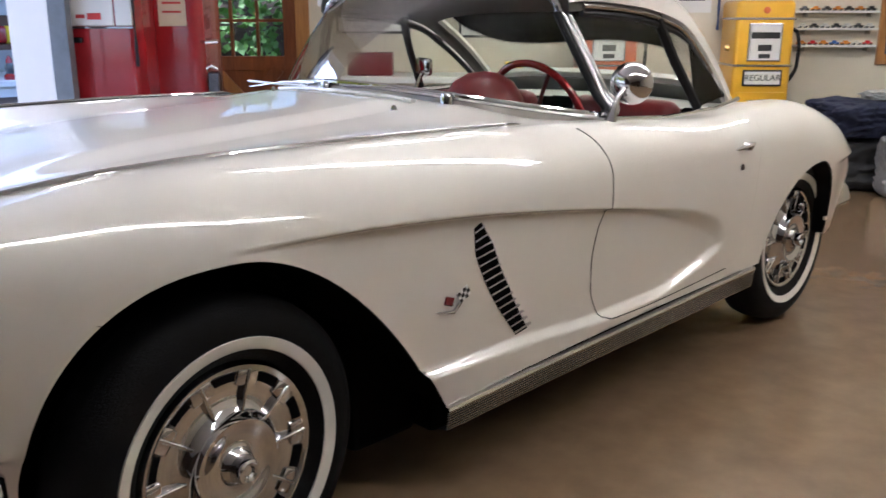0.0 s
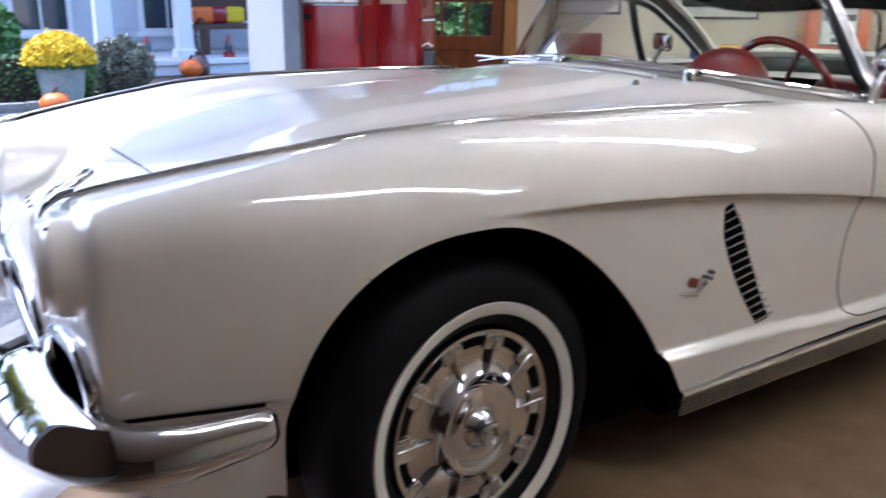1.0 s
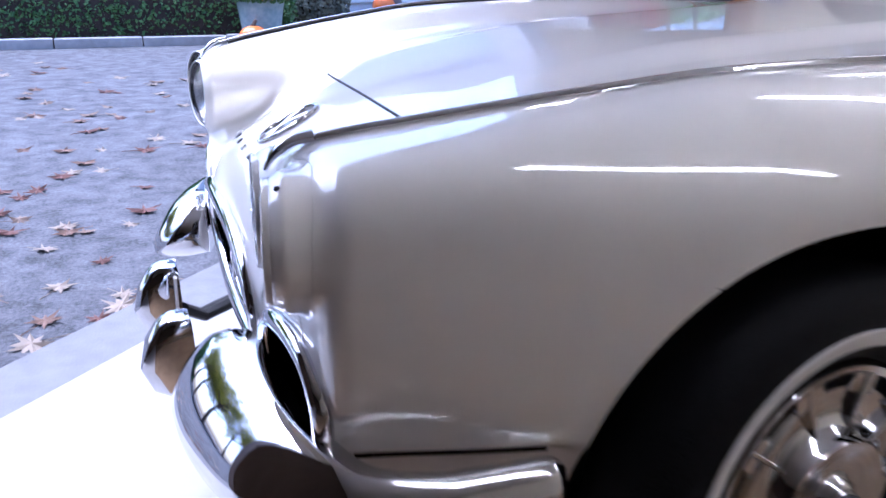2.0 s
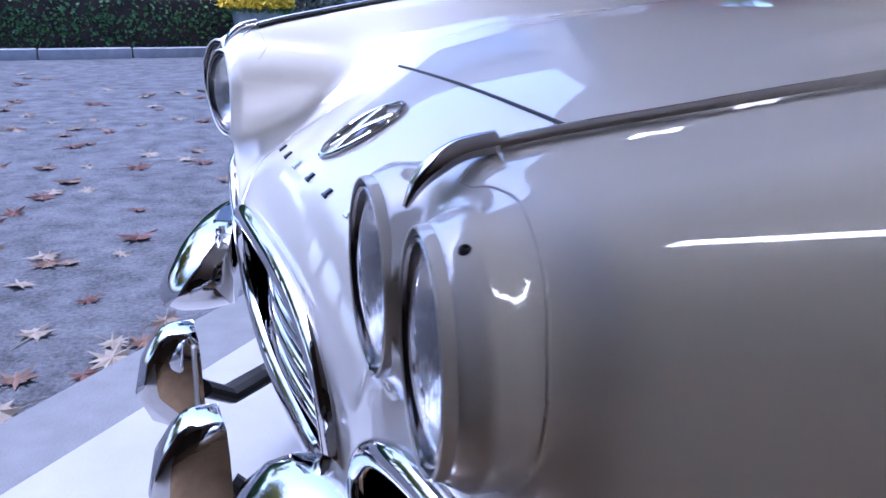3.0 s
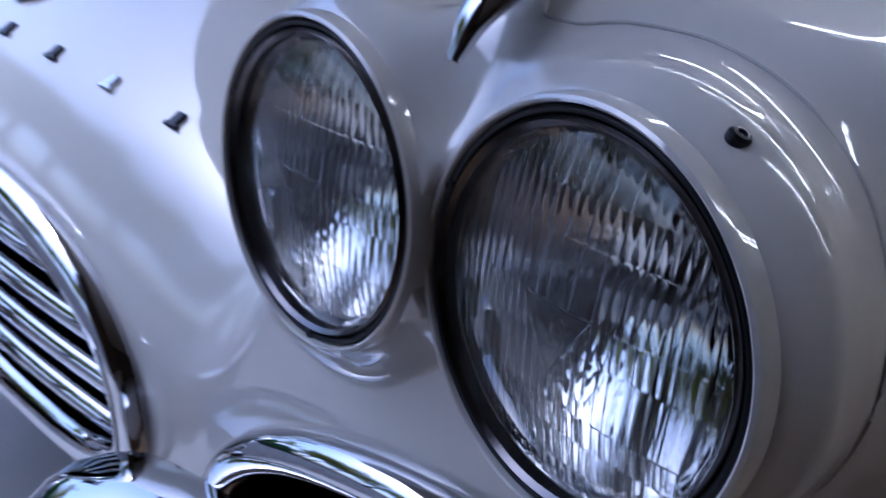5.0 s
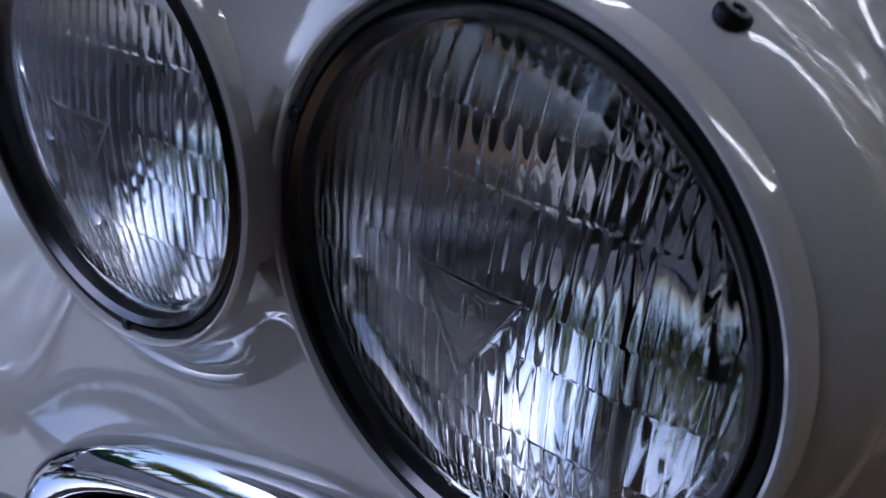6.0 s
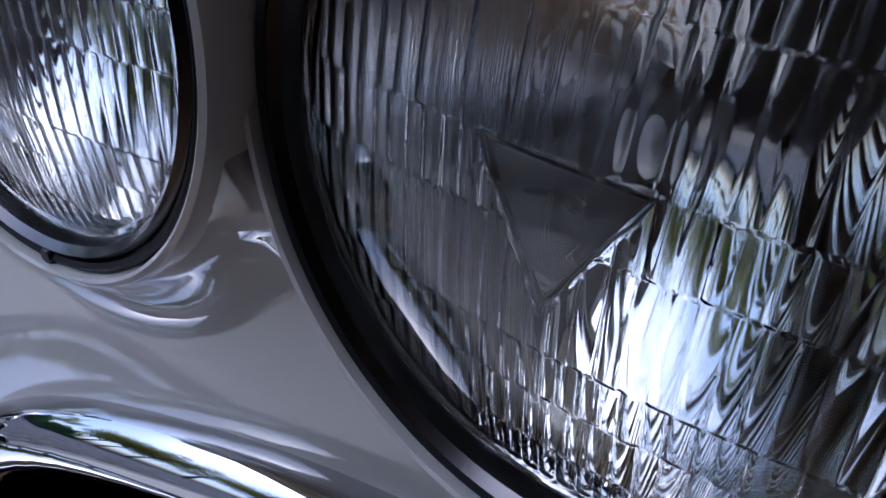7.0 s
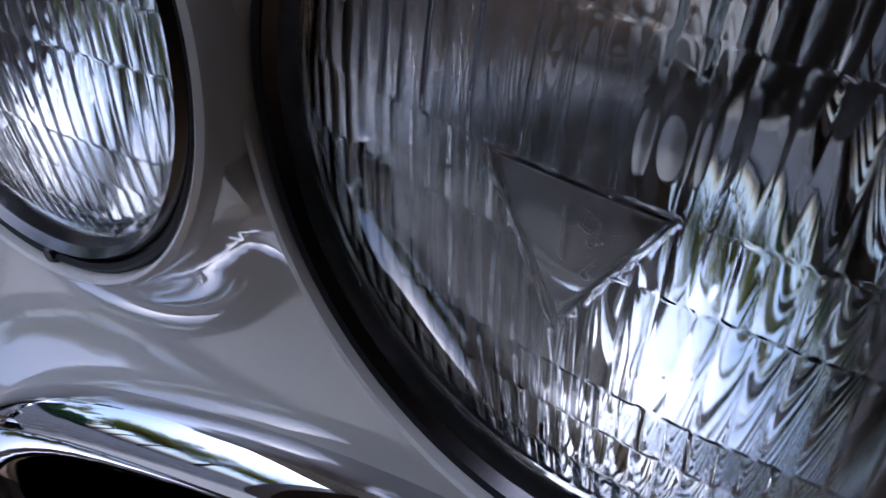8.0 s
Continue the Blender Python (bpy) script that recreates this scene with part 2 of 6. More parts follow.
def nets(f, xs, ys, zs):
    """Surface of f < 0 on a grid: one vertex a cell, then moved onto the surface. Gives vertices, quads and normals."""
    X, Y, Z = np.meshgrid(xs, ys, zs, indexing="ij")
    V = f(X.ravel(), Y.ravel(), Z.ravel()).reshape(X.shape)
    S = V < 0
    nx, ny, nz = V.shape
    P = np.zeros((nx - 1, ny - 1, nz - 1, 3))
    C = np.zeros((nx - 1, ny - 1, nz - 1))
    grids = (np.asarray(xs), np.asarray(ys), np.asarray(zs))
    for ax in range(3):
        lo = [slice(None)] * 3
        hi = [slice(None)] * 3
        lo[ax], hi[ax] = slice(0, -1), slice(1, None)
        va, vb = V[tuple(lo)], V[tuple(hi)]
        cross = (va < 0) != (vb < 0)
        t = np.where(cross, va / np.where(cross, va - vb, 1), 0)
        pos = [X[tuple(lo)].copy(), Y[tuple(lo)].copy(), Z[tuple(lo)].copy()]
        shape = [1, 1, 1]
        shape[ax] = -1
        pos[ax] = pos[ax] + t * np.diff(grids[ax]).reshape(shape)
        o1, o2 = [a for a in range(3) if a != ax]
        for s1 in (0, 1):
            for s2 in (0, 1):
                sl = [slice(None)] * 3
                n1, n2 = V.shape[o1], V.shape[o2]
                sl[o1], sl[o2] = (slice(0, n1 - 1), slice(1, n1))[s1], (slice(0, n2 - 1), slice(1, n2))[s2]
                c = cross[tuple(sl)]
                C += c
                for d in range(3):
                    P[..., d] += np.where(c, pos[d][tuple(sl)], 0)
    act = C > 0
    idx = np.full(act.shape, -1)
    idx[act] = np.arange(act.sum())
    verts = P[act] / C[act][:, None]
    quads = []
    for ax in range(3):
        lo = [slice(1, -1)] * 3
        hi = [slice(1, -1)] * 3
        lo[ax], hi[ax] = slice(0, -1), slice(1, None)
        a, b = S[tuple(lo)], S[tuple(hi)]
        for flip in (0, 1):
            w = np.argwhere((a & ~b) if not flip else (~a & b))
            if not len(w):
                continue
            o1, o2 = [(1, 2), (2, 0), (0, 1)][ax]
            base = w.copy()
            base[:, o1] += 1
            base[:, o2] += 1
            q = []
            for d1, d2 in ((-1, -1), (0, -1), (0, 0), (-1, 0)):
                c = base.copy()
                c[:, o1] += d1
                c[:, o2] += d2
                q.append(idx[c[:, 0], c[:, 1], c[:, 2]])
            q = np.stack(q, 1)
            quads.append(q[:, ::-1] if flip else q)
    quads = np.concatenate(quads)

    def grad(p, e=1.5e-3):
        g = np.zeros_like(p)
        for d in range(3):
            o = np.zeros(3)
            o[d] = e
            g[:, d] = (f(*(p + o).T) - f(*(p - o).T)) / (2 * e)
        return g
    for _ in range(3):
        g = grad(verts)
        v = f(*verts.T)
        move = -g * (v / np.maximum((g * g).sum(1), 0.05))[:, None]
        ln = np.linalg.norm(move, axis=1, keepdims=True)
        verts = verts + move * np.minimum(1, 0.006 / np.maximum(ln, 1e-9))
    g = grad(verts, 3e-3)
    return verts, quads, g / np.maximum(np.linalg.norm(g, axis=1, keepdims=True), 1e-9)


# ================================================================ the setting
def gar_box(name, u0, u1, n0, n1, z0, z1, material, label="", category="", bevel=0.0, kind="structure"):
    ob = part(name, boxes((u0, u1, n0, n1, z0, z1), bevel=bevel), material, m=GAR)
    return tagged(ob, label, category, kind=kind)


U0, U1, N0, N1, HC = -7.4, 5.0, -5.2, 1.13, 2.75
OP0, OP1, OPH = -1.45, 2.6, 2.35
gar_box("floor", U0 - 0.2, U1 + 0.2, N0 - 0.2, 0.46, -0.25, 0.0, M_FLOOR, "glossy tan sealed concrete garage floor", "floor")
gar_box("floor_apron", U0 - 0.2, U1 + 0.2, 0.464, 1.18, -0.25, -0.002, M_APRON, "pale concrete floor along the garage opening", "floor")
gar_box("floor_sill", U0, U1 + 0.2, 1.184, 1.41, -0.25, -0.006, M_SILL, "pale concrete strip along the garage opening", "sill")
gar_box("ceiling", U0 - 0.2, U1 + 0.2, N0 - 0.2, 1.34, HC, HC + 0.15, M_CEIL, "plain off-white garage ceiling", "ceiling")
# unseen wall, coloured dark to cut the light it throws back on the car
gar_box("wall_west", U0 - 0.2, U0, N0 - 0.2, 1.34, 0, HC, M_UNSEEN_WALL, "unseen dark garage wall that cuts bounced light", "wall")
gar_box("wall_south", U0, U1, N0 - 0.2, N0, 0, HC, M_WALL, "plain cream painted garage wall", "wall")
# front wall with the wide opening
# unseen too; its edge is set to keep daylight off fender and lamps
gar_box("wall_northwest", U0, OP0 - 0.002, N1, 1.34, 0, HC, M_UNSEEN_WALL, "unseen dark wall that cuts daylight beside the garage opening", "wall")
wf = boxes((OP1 + 0.02, U1 + 0.2, N1, 1.34, 0, HC), (OP0, OP1 + 0.02, N1, 1.34, OPH, HC))
tagged(part("wall_north", wf, M_WALL, m=GAR), "cream wall round the wide open garage door", "wall", kind="structure")
# side wall with the door opening
DN0, DN1, DH = 0.27, 1.11, 2.05
we = boxes((U1, U1 + 0.2, N0 - 0.2, DN0, 0, HC), (U1, U1 + 0.2, DN0, DN1, DH, HC), (U1, U1 + 0.2, DN1, N1, 0, HC))
tagged(part("wall_east", we, M_WALL, m=GAR), "cream painted wall with the wooden door", "wall", kind="structure")
gar_box("trim_jamb", OP1 - 0.004, OP1 + 0.018, 1.145, 1.36, 0, OPH, M_TRIM, "white painted jamb of the garage opening", "jamb")
gar_box("trim_track", OP1 - 0.01, OP1 + 0.06, 1.045, 1.142, 0, OPH, M_GREY, "grey metal track of the garage door", "door track", bevel=0.004)

gbm = bmesh.new()
box(gbm, -400, 400, -400, 400, -0.6, -0.03)
tagged(part("ground", gbm, M_ASPHALT, m=GAR), "grey asphalt driveway with fallen leaves", "ground", kind="structure")


# ================================================================ the car
# x runs rearwards from the front axle, y to the car's right, z up
WB = 2.591


def f_width(x, z):
    """Half width of the body side."""
    Y = hermite([-0.80, -0.72, -0.60, -0.40, -0.20, 0.0, 0.35, 1.2, 1.9, 2.6, 3.0, 3.25, 3.4], [0.708, 0.737, 0.770, 0.820, 0.852, 0.872, 0.885, 0.889, 0.897, 0.908, 0.875, 0.80, 0.72], x)
    fr = 1 - step(-0.75, 0.3, x)
    tuck = np.clip(0.74 - z, 0, 0.32 + 0.2 * step(-0.3, 0.1, x)) ** 1.6 * (0.16 + 0.26 * fr)
    up = np.maximum(z - 0.76, 0) ** 2 * 1.6
    zc = crease(x)
    zb = hermite([-0.2, 0.5, 0.9, 1.25, 1.52, 1.72, 1.86, 1.905], [0.385, 0.372, 0.363, 0.342, 0.348, 0.39, 0.438, 0.462], x)
    edge = 0.006 + 0.03 * step(1.3, 1.9, x)
    cove = 0.026 * step(-edge, edge, zc - z) * step(-0.004, 0.022, z - zb) * step(-0.05, 0.35, x) * (1 - step(1.82, 1.92, x))
    pan = 0.032 * step(-0.49, -0.46, -z) * (1 - step(-0.42, -0.36, x))
    tail = 0.022 * step(2.70, 3.0, x) * step(0.0, 0.025, 0.655 - z)
    return Y - tuck - up - cove - pan - tail


def crease(x):
    return hermite([-0.4, -0.11, 0.24, 0.566, 1.196, 1.465, 1.673, 1.829, 1.895, 1.91], [0.79, 0.786, 0.781, 0.762, 0.688, 0.641, 0.59, 0.529, 0.478, 0.462], x)


def spear(x):
    """Line of the bright strip along the crown of the front fender."""
    y = hermite([-0.74, -0.68, -0.45, -0.1, 0.4, 1.0], [0.545, 0.566, 0.615, 0.665, 0.705, 0.727], x)
    z = hermite([-0.76, -0.72, -0.68, -0.54, -0.336, -0.105, 0.158, 0.46, 1.0, 1.4, 1.9, 2.1, 2.5, 2.83, 3.0, 3.18, 3.4], [0.81, 0.832, 0.850, 0.876, 0.905, 0.930, 0.938, 0.938, 0.927, 0.912, 0.888, 0.895, 0.90, 0.82, 0.74, 0.66, 0.52], x)
    return y, z


def f_top(x, y):
    a = np.abs(y)
    ys, zs = spear(x)
    hood = hermite([-0.76, -0.71, -0.672, -0.635, -0.586, -0.534, -0.43, -0.2, 0.1, 0.5, 0.75, 1.0, 1.3, 1.9, 2.3, 2.9, 3.3], [0.58, 0.655, 0.706, 0.733, 0.762, 0.789, 0.828, 0.878, 0.910, 0.934, 0.950, 0.972, 0.930, 0.86, 0.90, 0.80, 0.60], x)
    hood = hood - (0.06 + 0.34 * (1 - step(-0.62, -0.35, x))) * a ** 2
    # raised centre of the bonnet
    hood = hood + 0.016 * (1 - step(0.24, 0.36, a)) * step(-0.3, 0.1, x) * (1 - step(0.85, 1.0, x))
    w = hermite([-0.7, -0.3, 0.3, 1.0], [0.20, 0.24, 0.28, 0.3], x)
    rise = step(0, 1, (a - (ys - w)) / w)
    inner = hood + (zs - hood) * rise
    return np.where(a < ys, inner, zs - 0.35 * (a - ys) ** 2)


def arch(x, z, xc, zc, rx, rz):
    return (1 - np.sqrt(((x - xc) / rx) ** 2 + (np.maximum(z - zc, 0) / rz) ** 2)) * min(rx, rz)


LI = Vector((-0.7262, -0.4940, 0.7468))
LO = Vector((-0.7394, -0.6424, 0.7517))
LI_YAW, LO_YAW, LAMP_R, SEAT_R = radians(-7.0), radians(-10.8), 0.0664, 0.0772


def f_pod(x, y, z, c, yaw, r, back):
    """A bullet shaped lamp housing; also gives the distance from its axis and the way along it."""
    dx, dy, dz = x - c[0], y - c[1], z - c[2]
    ax = dx * math.cos(yaw) + dy * math.sin(yaw)
    rad = np.sqrt((-dx * math.sin(yaw) + dy * math.cos(yaw)) ** 2 + dz ** 2)
    rr = r + 0.0085 * step(-0.004, 0.018, ax) - 0.05 * np.clip(ax / back, 0, 1) ** 2
    return smax(rad - rr, np.maximum(-ax - 0.0035, ax - back), 0.008), rad, ax


def f_front(y, z):
    """x of the nose below and between the lamps."""
    return hermite([0.25, 0.40, 0.50, 0.60, 0.70, 0.84, 0.9], [-0.61, -0.692, -0.708, -0.716, -0.720, -0.715, -0.69], z) + 0.02 * step(0.5, 0.75, np.abs(y))


def f_openings(x, a, z):
    """Wheel openings, cabin and the holes in the nose: positive where the body is cut away."""
    back = np.maximum(x, 0)
    slope = 2.5 * back ** 0.9
    front = (1 - (np.abs(np.minimum(x, 0)) / 0.385) ** 2.4 - (np.maximum(z - 0.34, 0) / 0.428) ** 2.4) * 0.17
    fa = np.where(x > 0, (0.768 - 1.33 * back ** 1.9 - z) / np.sqrt(1 + slope * slope), front)
    ra = np.where(x < WB, arch(x, z, WB, 0.30, 0.385, 0.369), arch(x, z, WB, 0.30, 0.225, 0.369))
    cut = np.maximum(np.minimum(fa, a - 0.50), np.minimum(ra, a - 0.52))
    foot = np.maximum(1.16, hermite([0, 0.2, 0.4, 0.6, 0.715, 0.735], [1.0, 1.015, 1.06, 1.16, 1.30, 1.40], a) + 0.04)
    cabin = -np.maximum(np.maximum(np.maximum(foot - x, x - 2.16), a - 0.665), 0.45 - z)
    mouth = (1 - np.sqrt((a / 0.297) ** 4 + ((z - 0.506) / 0.118) ** 2 + 1e-9)) * 0.118
    mouth = np.minimum(mouth, -0.40 - x)
    inlet = (1 - np.sqrt(((a - 0.550) / 0.143) ** 2 + ((z - 0.513 - 0.16 * (a - 0.550)) / 0.092) ** 2 + 1e-9)) * 0.07
    inlet = np.minimum(inlet, -0.56 - x)
    return np.maximum(np.maximum(cut, cabin), np.maximum(mouth, inlet))


def f_low(x):
    """Lower edge of the body."""
    return hermite([-0.8, -0.70, -0.60, -0.45, -0.40, 0.5, 0.58, 2.2, 2.92, 3.2], [0.42, 0.365, 0.295, 0.25, 0.27, 0.26, 0.272, 0.325, 0.33, 0.42], x)


def f_body(x, y, z):
    a = np.abs(y)
    side = a - f_width(x, z)
    top = (z - f_top(x, a)) * 0.85
    k = hermite([-0.75, -0.5, -0.2, 0.5, 1.2, 2.0, 2.6], [0.05, 0.08, 0.12, 0.13, 0.10, 0.08, 0.14], x)
    h = np.clip(0.5 + 0.5 * (side - top) / k, 0, 1)
    body = top + (side - top) * h + k * h * (1 - h)
    body = smax(body, f_front(a, z) - x, 0.035)
    rear = x - hermite([0.2, 0.42, 0.60, 0.635, 0.655, 0.78, 0.95], [2.90, 3.0, 3.13, 3.21, 3.215, 3.13, 2.88], z)
    body = smax(body, rear * 0.8, 0.014)
    pods = [f_pod(x, -a, z, c, yaw, r, back) for c, yaw, r, back in ((LO, LO_YAW, SEAT_R, 0.16), (LI, LI_YAW, SEAT_R, 0.30))]
    for pod, rad, ax in pods:
        body = smin(body, pod, 0.020)
    for pod, rad, ax in pods:
        body = np.maximum(body, np.minimum(LAMP_R - 0.55 * np.maximum(ax - 0.006, 0) - rad, 0.058 - ax))
        body = np.maximum(body, np.minimum(SEAT_R - rad, -0.0035 - ax))
    body = np.maximum(body, f_low(x) - z)
    return np.maximum(body, f_openings(x, a, z))


def make_body(car):
    xs = np.concatenate([np.arange(-0.80, -0.66, 0.0048), np.arange(-0.66, -0.30, 0.0078), np.arange(-0.30, 0.70, 0.0105), np.arange(0.70, 2.05, 0.018), np.arange(2.05, 3.36, 0.014)])
    ys = np.concatenate([np.arange(-0.95, -0.768, 0.0088), np.arange(-0.768, -0.39, 0.0048), np.arange(-0.39, -0.24, 0.0088), np.arange(-0.24, 0.011, 0.018)])
    ys = np.append(ys[ys < -0.010], [-0.009, 0.009])
    zs = np.concatenate([np.arange(0.20, 0.64, 0.0098), np.arange(0.64, 0.85, 0.0052), np.arange(0.85, 1.03, 0.0098)])
    v, q, n = nets(f_body, xs, ys, zs)
    v[np.abs(v[:, 1]) < 0.0085, 1] = 0.0
    # clean rims of the wheel openings
    x, a, z = v[:, 0], np.abs(v[:, 1]), v[:, 2]
    rim = np.where((np.abs(f_openings(x, a, z)) < 0.007) & (f_width(x, z) - a < 0.009) & (z < 0.79) & (x > -0.46))[0]
    p, e = v[rim], 1e-3
    for _ in range(3):
        w = f_width(p[:, 0], p[:, 2])
        o = f_openings(p[:, 0], w, p[:, 2])
        gx = (f_openings(p[:, 0] + e, w, p[:, 2]) - f_openings(p[:, 0] - e, w, p[:, 2])) / (2 * e)
        gz = (f_openings(p[:, 0], w, p[:, 2] + e) - f_openings(p[:, 0], w, p[:, 2] - e)) / (2 * e)
        k = np.clip(-o / np.maximum(gx * gx + gz * gz, 0.2), -0.01, 0.01)
        p[:, 0] += gx * k
        p[:, 2] += gz * k
    p[:, 1] = -f_width(p[:, 0], p[:, 2])
    v[rim] = p
    wx = (f_width(p[:, 0] + e, p[:, 2]) - f_width(p[:, 0] - e, p[:, 2])) / (2 * e)
    wz = (f_width(p[:, 0], p[:, 2] + e) - f_width(p[:, 0], p[:, 2] - e)) / (2 * e)
    flat = np.stack([-wx, -np.ones(len(p)), -wz], 1)
    n[rim] = flat / np.linalg.norm(flat, axis=1, keepdims=True)
    edge = np.where((np.abs(v[:, 2] - f_low(v[:, 0])) < 0.006) & (f_width(v[:, 0], v[:, 2]) + v[:, 1] < 0.009) & (f_openings(v[:, 0], -v[:, 1], v[:, 2]) < -0.01))[0]
    v[edge, 2] = f_low(v[edge, 0])
    v[edge, 1] = -f_width(v[edge, 0], v[edge, 2])
    # true circles where the lamps sit
    for c, yaw in ((LO, LO_YAW), (LI, LI_YAW)):
        d = v - np.array(c)
        across = -d[:, 0] * math.sin(yaw) + d[:, 1] * math.cos(yaw)
        along = d[:, 0] * math.cos(yaw) + d[:, 1] * math.sin(yaw)
        rad = np.hypot(across, d[:, 2])
        move = np.where((np.abs(rad - SEAT_R) < 0.0026) & (along < -0.0045) & (along > -0.03), SEAT_R / np.maximum(rad, 1e-3) - 1, 0)
        v[:, 2] += d[:, 2] * move
        v[:, 0] -= across * move * math.sin(yaw)
        v[:, 1] += across * move * math.cos(yaw)
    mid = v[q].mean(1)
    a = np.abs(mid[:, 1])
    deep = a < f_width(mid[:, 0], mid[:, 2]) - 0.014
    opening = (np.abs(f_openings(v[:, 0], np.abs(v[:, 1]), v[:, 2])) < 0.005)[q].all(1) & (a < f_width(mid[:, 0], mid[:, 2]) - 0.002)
    # faces inside the openings are coloured near-black, where shade falls
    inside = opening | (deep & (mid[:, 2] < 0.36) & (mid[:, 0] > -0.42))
    v2, n2 = v.copy(), n.copy()
    v2[:, 1] *= -1
    n2[:, 1] *= -1
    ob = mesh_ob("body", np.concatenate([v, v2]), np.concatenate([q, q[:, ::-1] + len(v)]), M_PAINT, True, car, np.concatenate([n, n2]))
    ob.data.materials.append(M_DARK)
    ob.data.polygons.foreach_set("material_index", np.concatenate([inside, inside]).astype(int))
    return ob


def first_in(make, lo, hi):
    """Where a line from lo to hi first enters the body."""
    for _ in range(3):
        t = np.linspace(lo, hi, 48)
        inside = make(t) < 0
        i = int(np.argmax(inside)) if inside.any() else 47
        lo, hi = t[max(i - 1, 0)], t[i]
    return float((lo + hi) / 2)


def on_side(x, z):
    """y of the near body side at x, z."""
    return first_in(lambda t: f_body(np.full(48, float(x)), t, np.full(48, float(z))), -1.0, -0.52)


def on_top(x, y):
    """z of the body's upper face at x, y."""
    return first_in(lambda t: f_body(np.full(48, float(x)), np.full(48, float(y)), t), 1.05, 0.5)


car = new("car")
tagged(car, "vintage white two-seat sports car with hardtop and chrome trim", "car")
body = make_body(car)


def out(profile):
    return [(r, -h) for r, h in profile]


def make_wheel(name, parent):
    w = new(name)
    w.parent = parent
    tr = [(0.20, -0.03), (0.215, -0.062), (0.25, -0.083), (0.285, -0.0875), (0.315, -0.080), (0.338, -0.062), (0.345, -0.03), (0.345, 0.03), (0.338, 0.062), (0.315, 0.08), (0.25, 0.08), (0.20, 0.05)]
    part("tyre", lathe(out(tr), 72, "y", True), M_RUBBER, w, smooth=True, angle=1.2)
    part("whitewall", lathe(out([(0.239, -0.0800), (0.240, -0.0830), (0.250, -0.0875), (0.265, -0.0895), (0.266, -0.083)]), 72, "y"), M_WHITEWALL, w, "narrow white sidewall band", smooth=True)
    cov = [(0.0001, -0.098), (0.026, -0.098), (0.030, -0.090), (0.036, -0.082), (0.060, -0.080), (0.078, -0.084), (0.088, -0.090), (0.096, -0.089), (0.101, -0.080), (0.106, -0.066), (0.120, -0.056), (0.140, -0.053), (0.160, -0.055), (0.186, -0.060), (0.191, -0.067), (0.200, -0.068), (0.206, -0.058), (0.205, -0.045)]
    cov = [(r * 1.02, h) for r, h in cov]
    cv = part("wheel_cover", lathe(out(cov), 72, "y"), M_CHROME, w, "chrome slotted wheel cover", smooth=True, angle=0.9)
    for k in range(10):
        a = 2 * math.pi * (k + 0.5) / 10
        bm = bmesh.new()
        box(bm, -0.0042, 0.0042, -0.067, -0.046, 0.106, 0.196, 0.003, 3)
        box(bm, -0.027, 0.027, -0.0632, -0.046, 0.158, 0.198, 0.006)
        bm.transform(Matrix.Rotation(a, 4, "Y"))
        part("spoke", bm, M_CHROME, cv, smooth=True)
        bm = bmesh.new()
        n = 8
        vs = []
        for i in range(n + 1):
            th = (i / n - 0.5) * 0.27
            vs.append((bm.verts.new((0.170 * math.sin(th), -0.0585, 0.170 * math.cos(th))), bm.verts.new((0.190 * math.sin(th), -0.0640, 0.190 * math.cos(th)))))
        for p, q in zip(vs, vs[1:]):
            bm.faces.new((p[0], q[0], q[1], p[1]))
        r = bmesh.ops.extrude_face_region(bm, geom=bm.faces[:])
        for e in r["geom"]:
            if isinstance(e, bmesh.types.BMVert):
                e.co.y += 0.002
        bm.transform(Matrix.Rotation(a + math.pi / 10, 4, "Y"))
        # thin near-black plate; its colour gives the shade of an open slot
        part("slot", bm, M_DARK, cv)
    # knock-off style centre with two raised ears
    part("hub_cap", lathe(out([(0.0001, -0.114), (0.010, -0.115), (0.013, -0.120), (0.020, -0.122), (0.025, -0.120), (0.028, -0.112), (0.030, -0.096), (0.037, -0.090), (0.042, -0.080)]), 32, "y"), M_CHROME, cv, smooth=True)
    return w


wheel = make_wheel("wheel", car)
wheel.matrix_local = pose(-0.01, -0.762, 0.345, 0, 0, 6.3)
for x, y, rz in ((WB, -0.735, 0), (0, 0.724, 186.3), (WB, 0.735, 180)):
    made = copy_thing(wheel, pose(x, y, 0.345, 0, 0, rz))


LENS_ROWS = np.array([-0.052, -0.0395, -0.0285, -0.0063, 0.0070, 0.0300, 0.0450])
LENS_PITCH = np.array([0.0040, 0.0044, 0.0040, 0.0047, 0.0043, 0.0050, 0.0044, 0.0040])
LENS_WEDGE = np.array([0.0008, -0.0009, 0.0007, -0.0012, 0.0010, -0.0007, 0.0011, -0.0008])


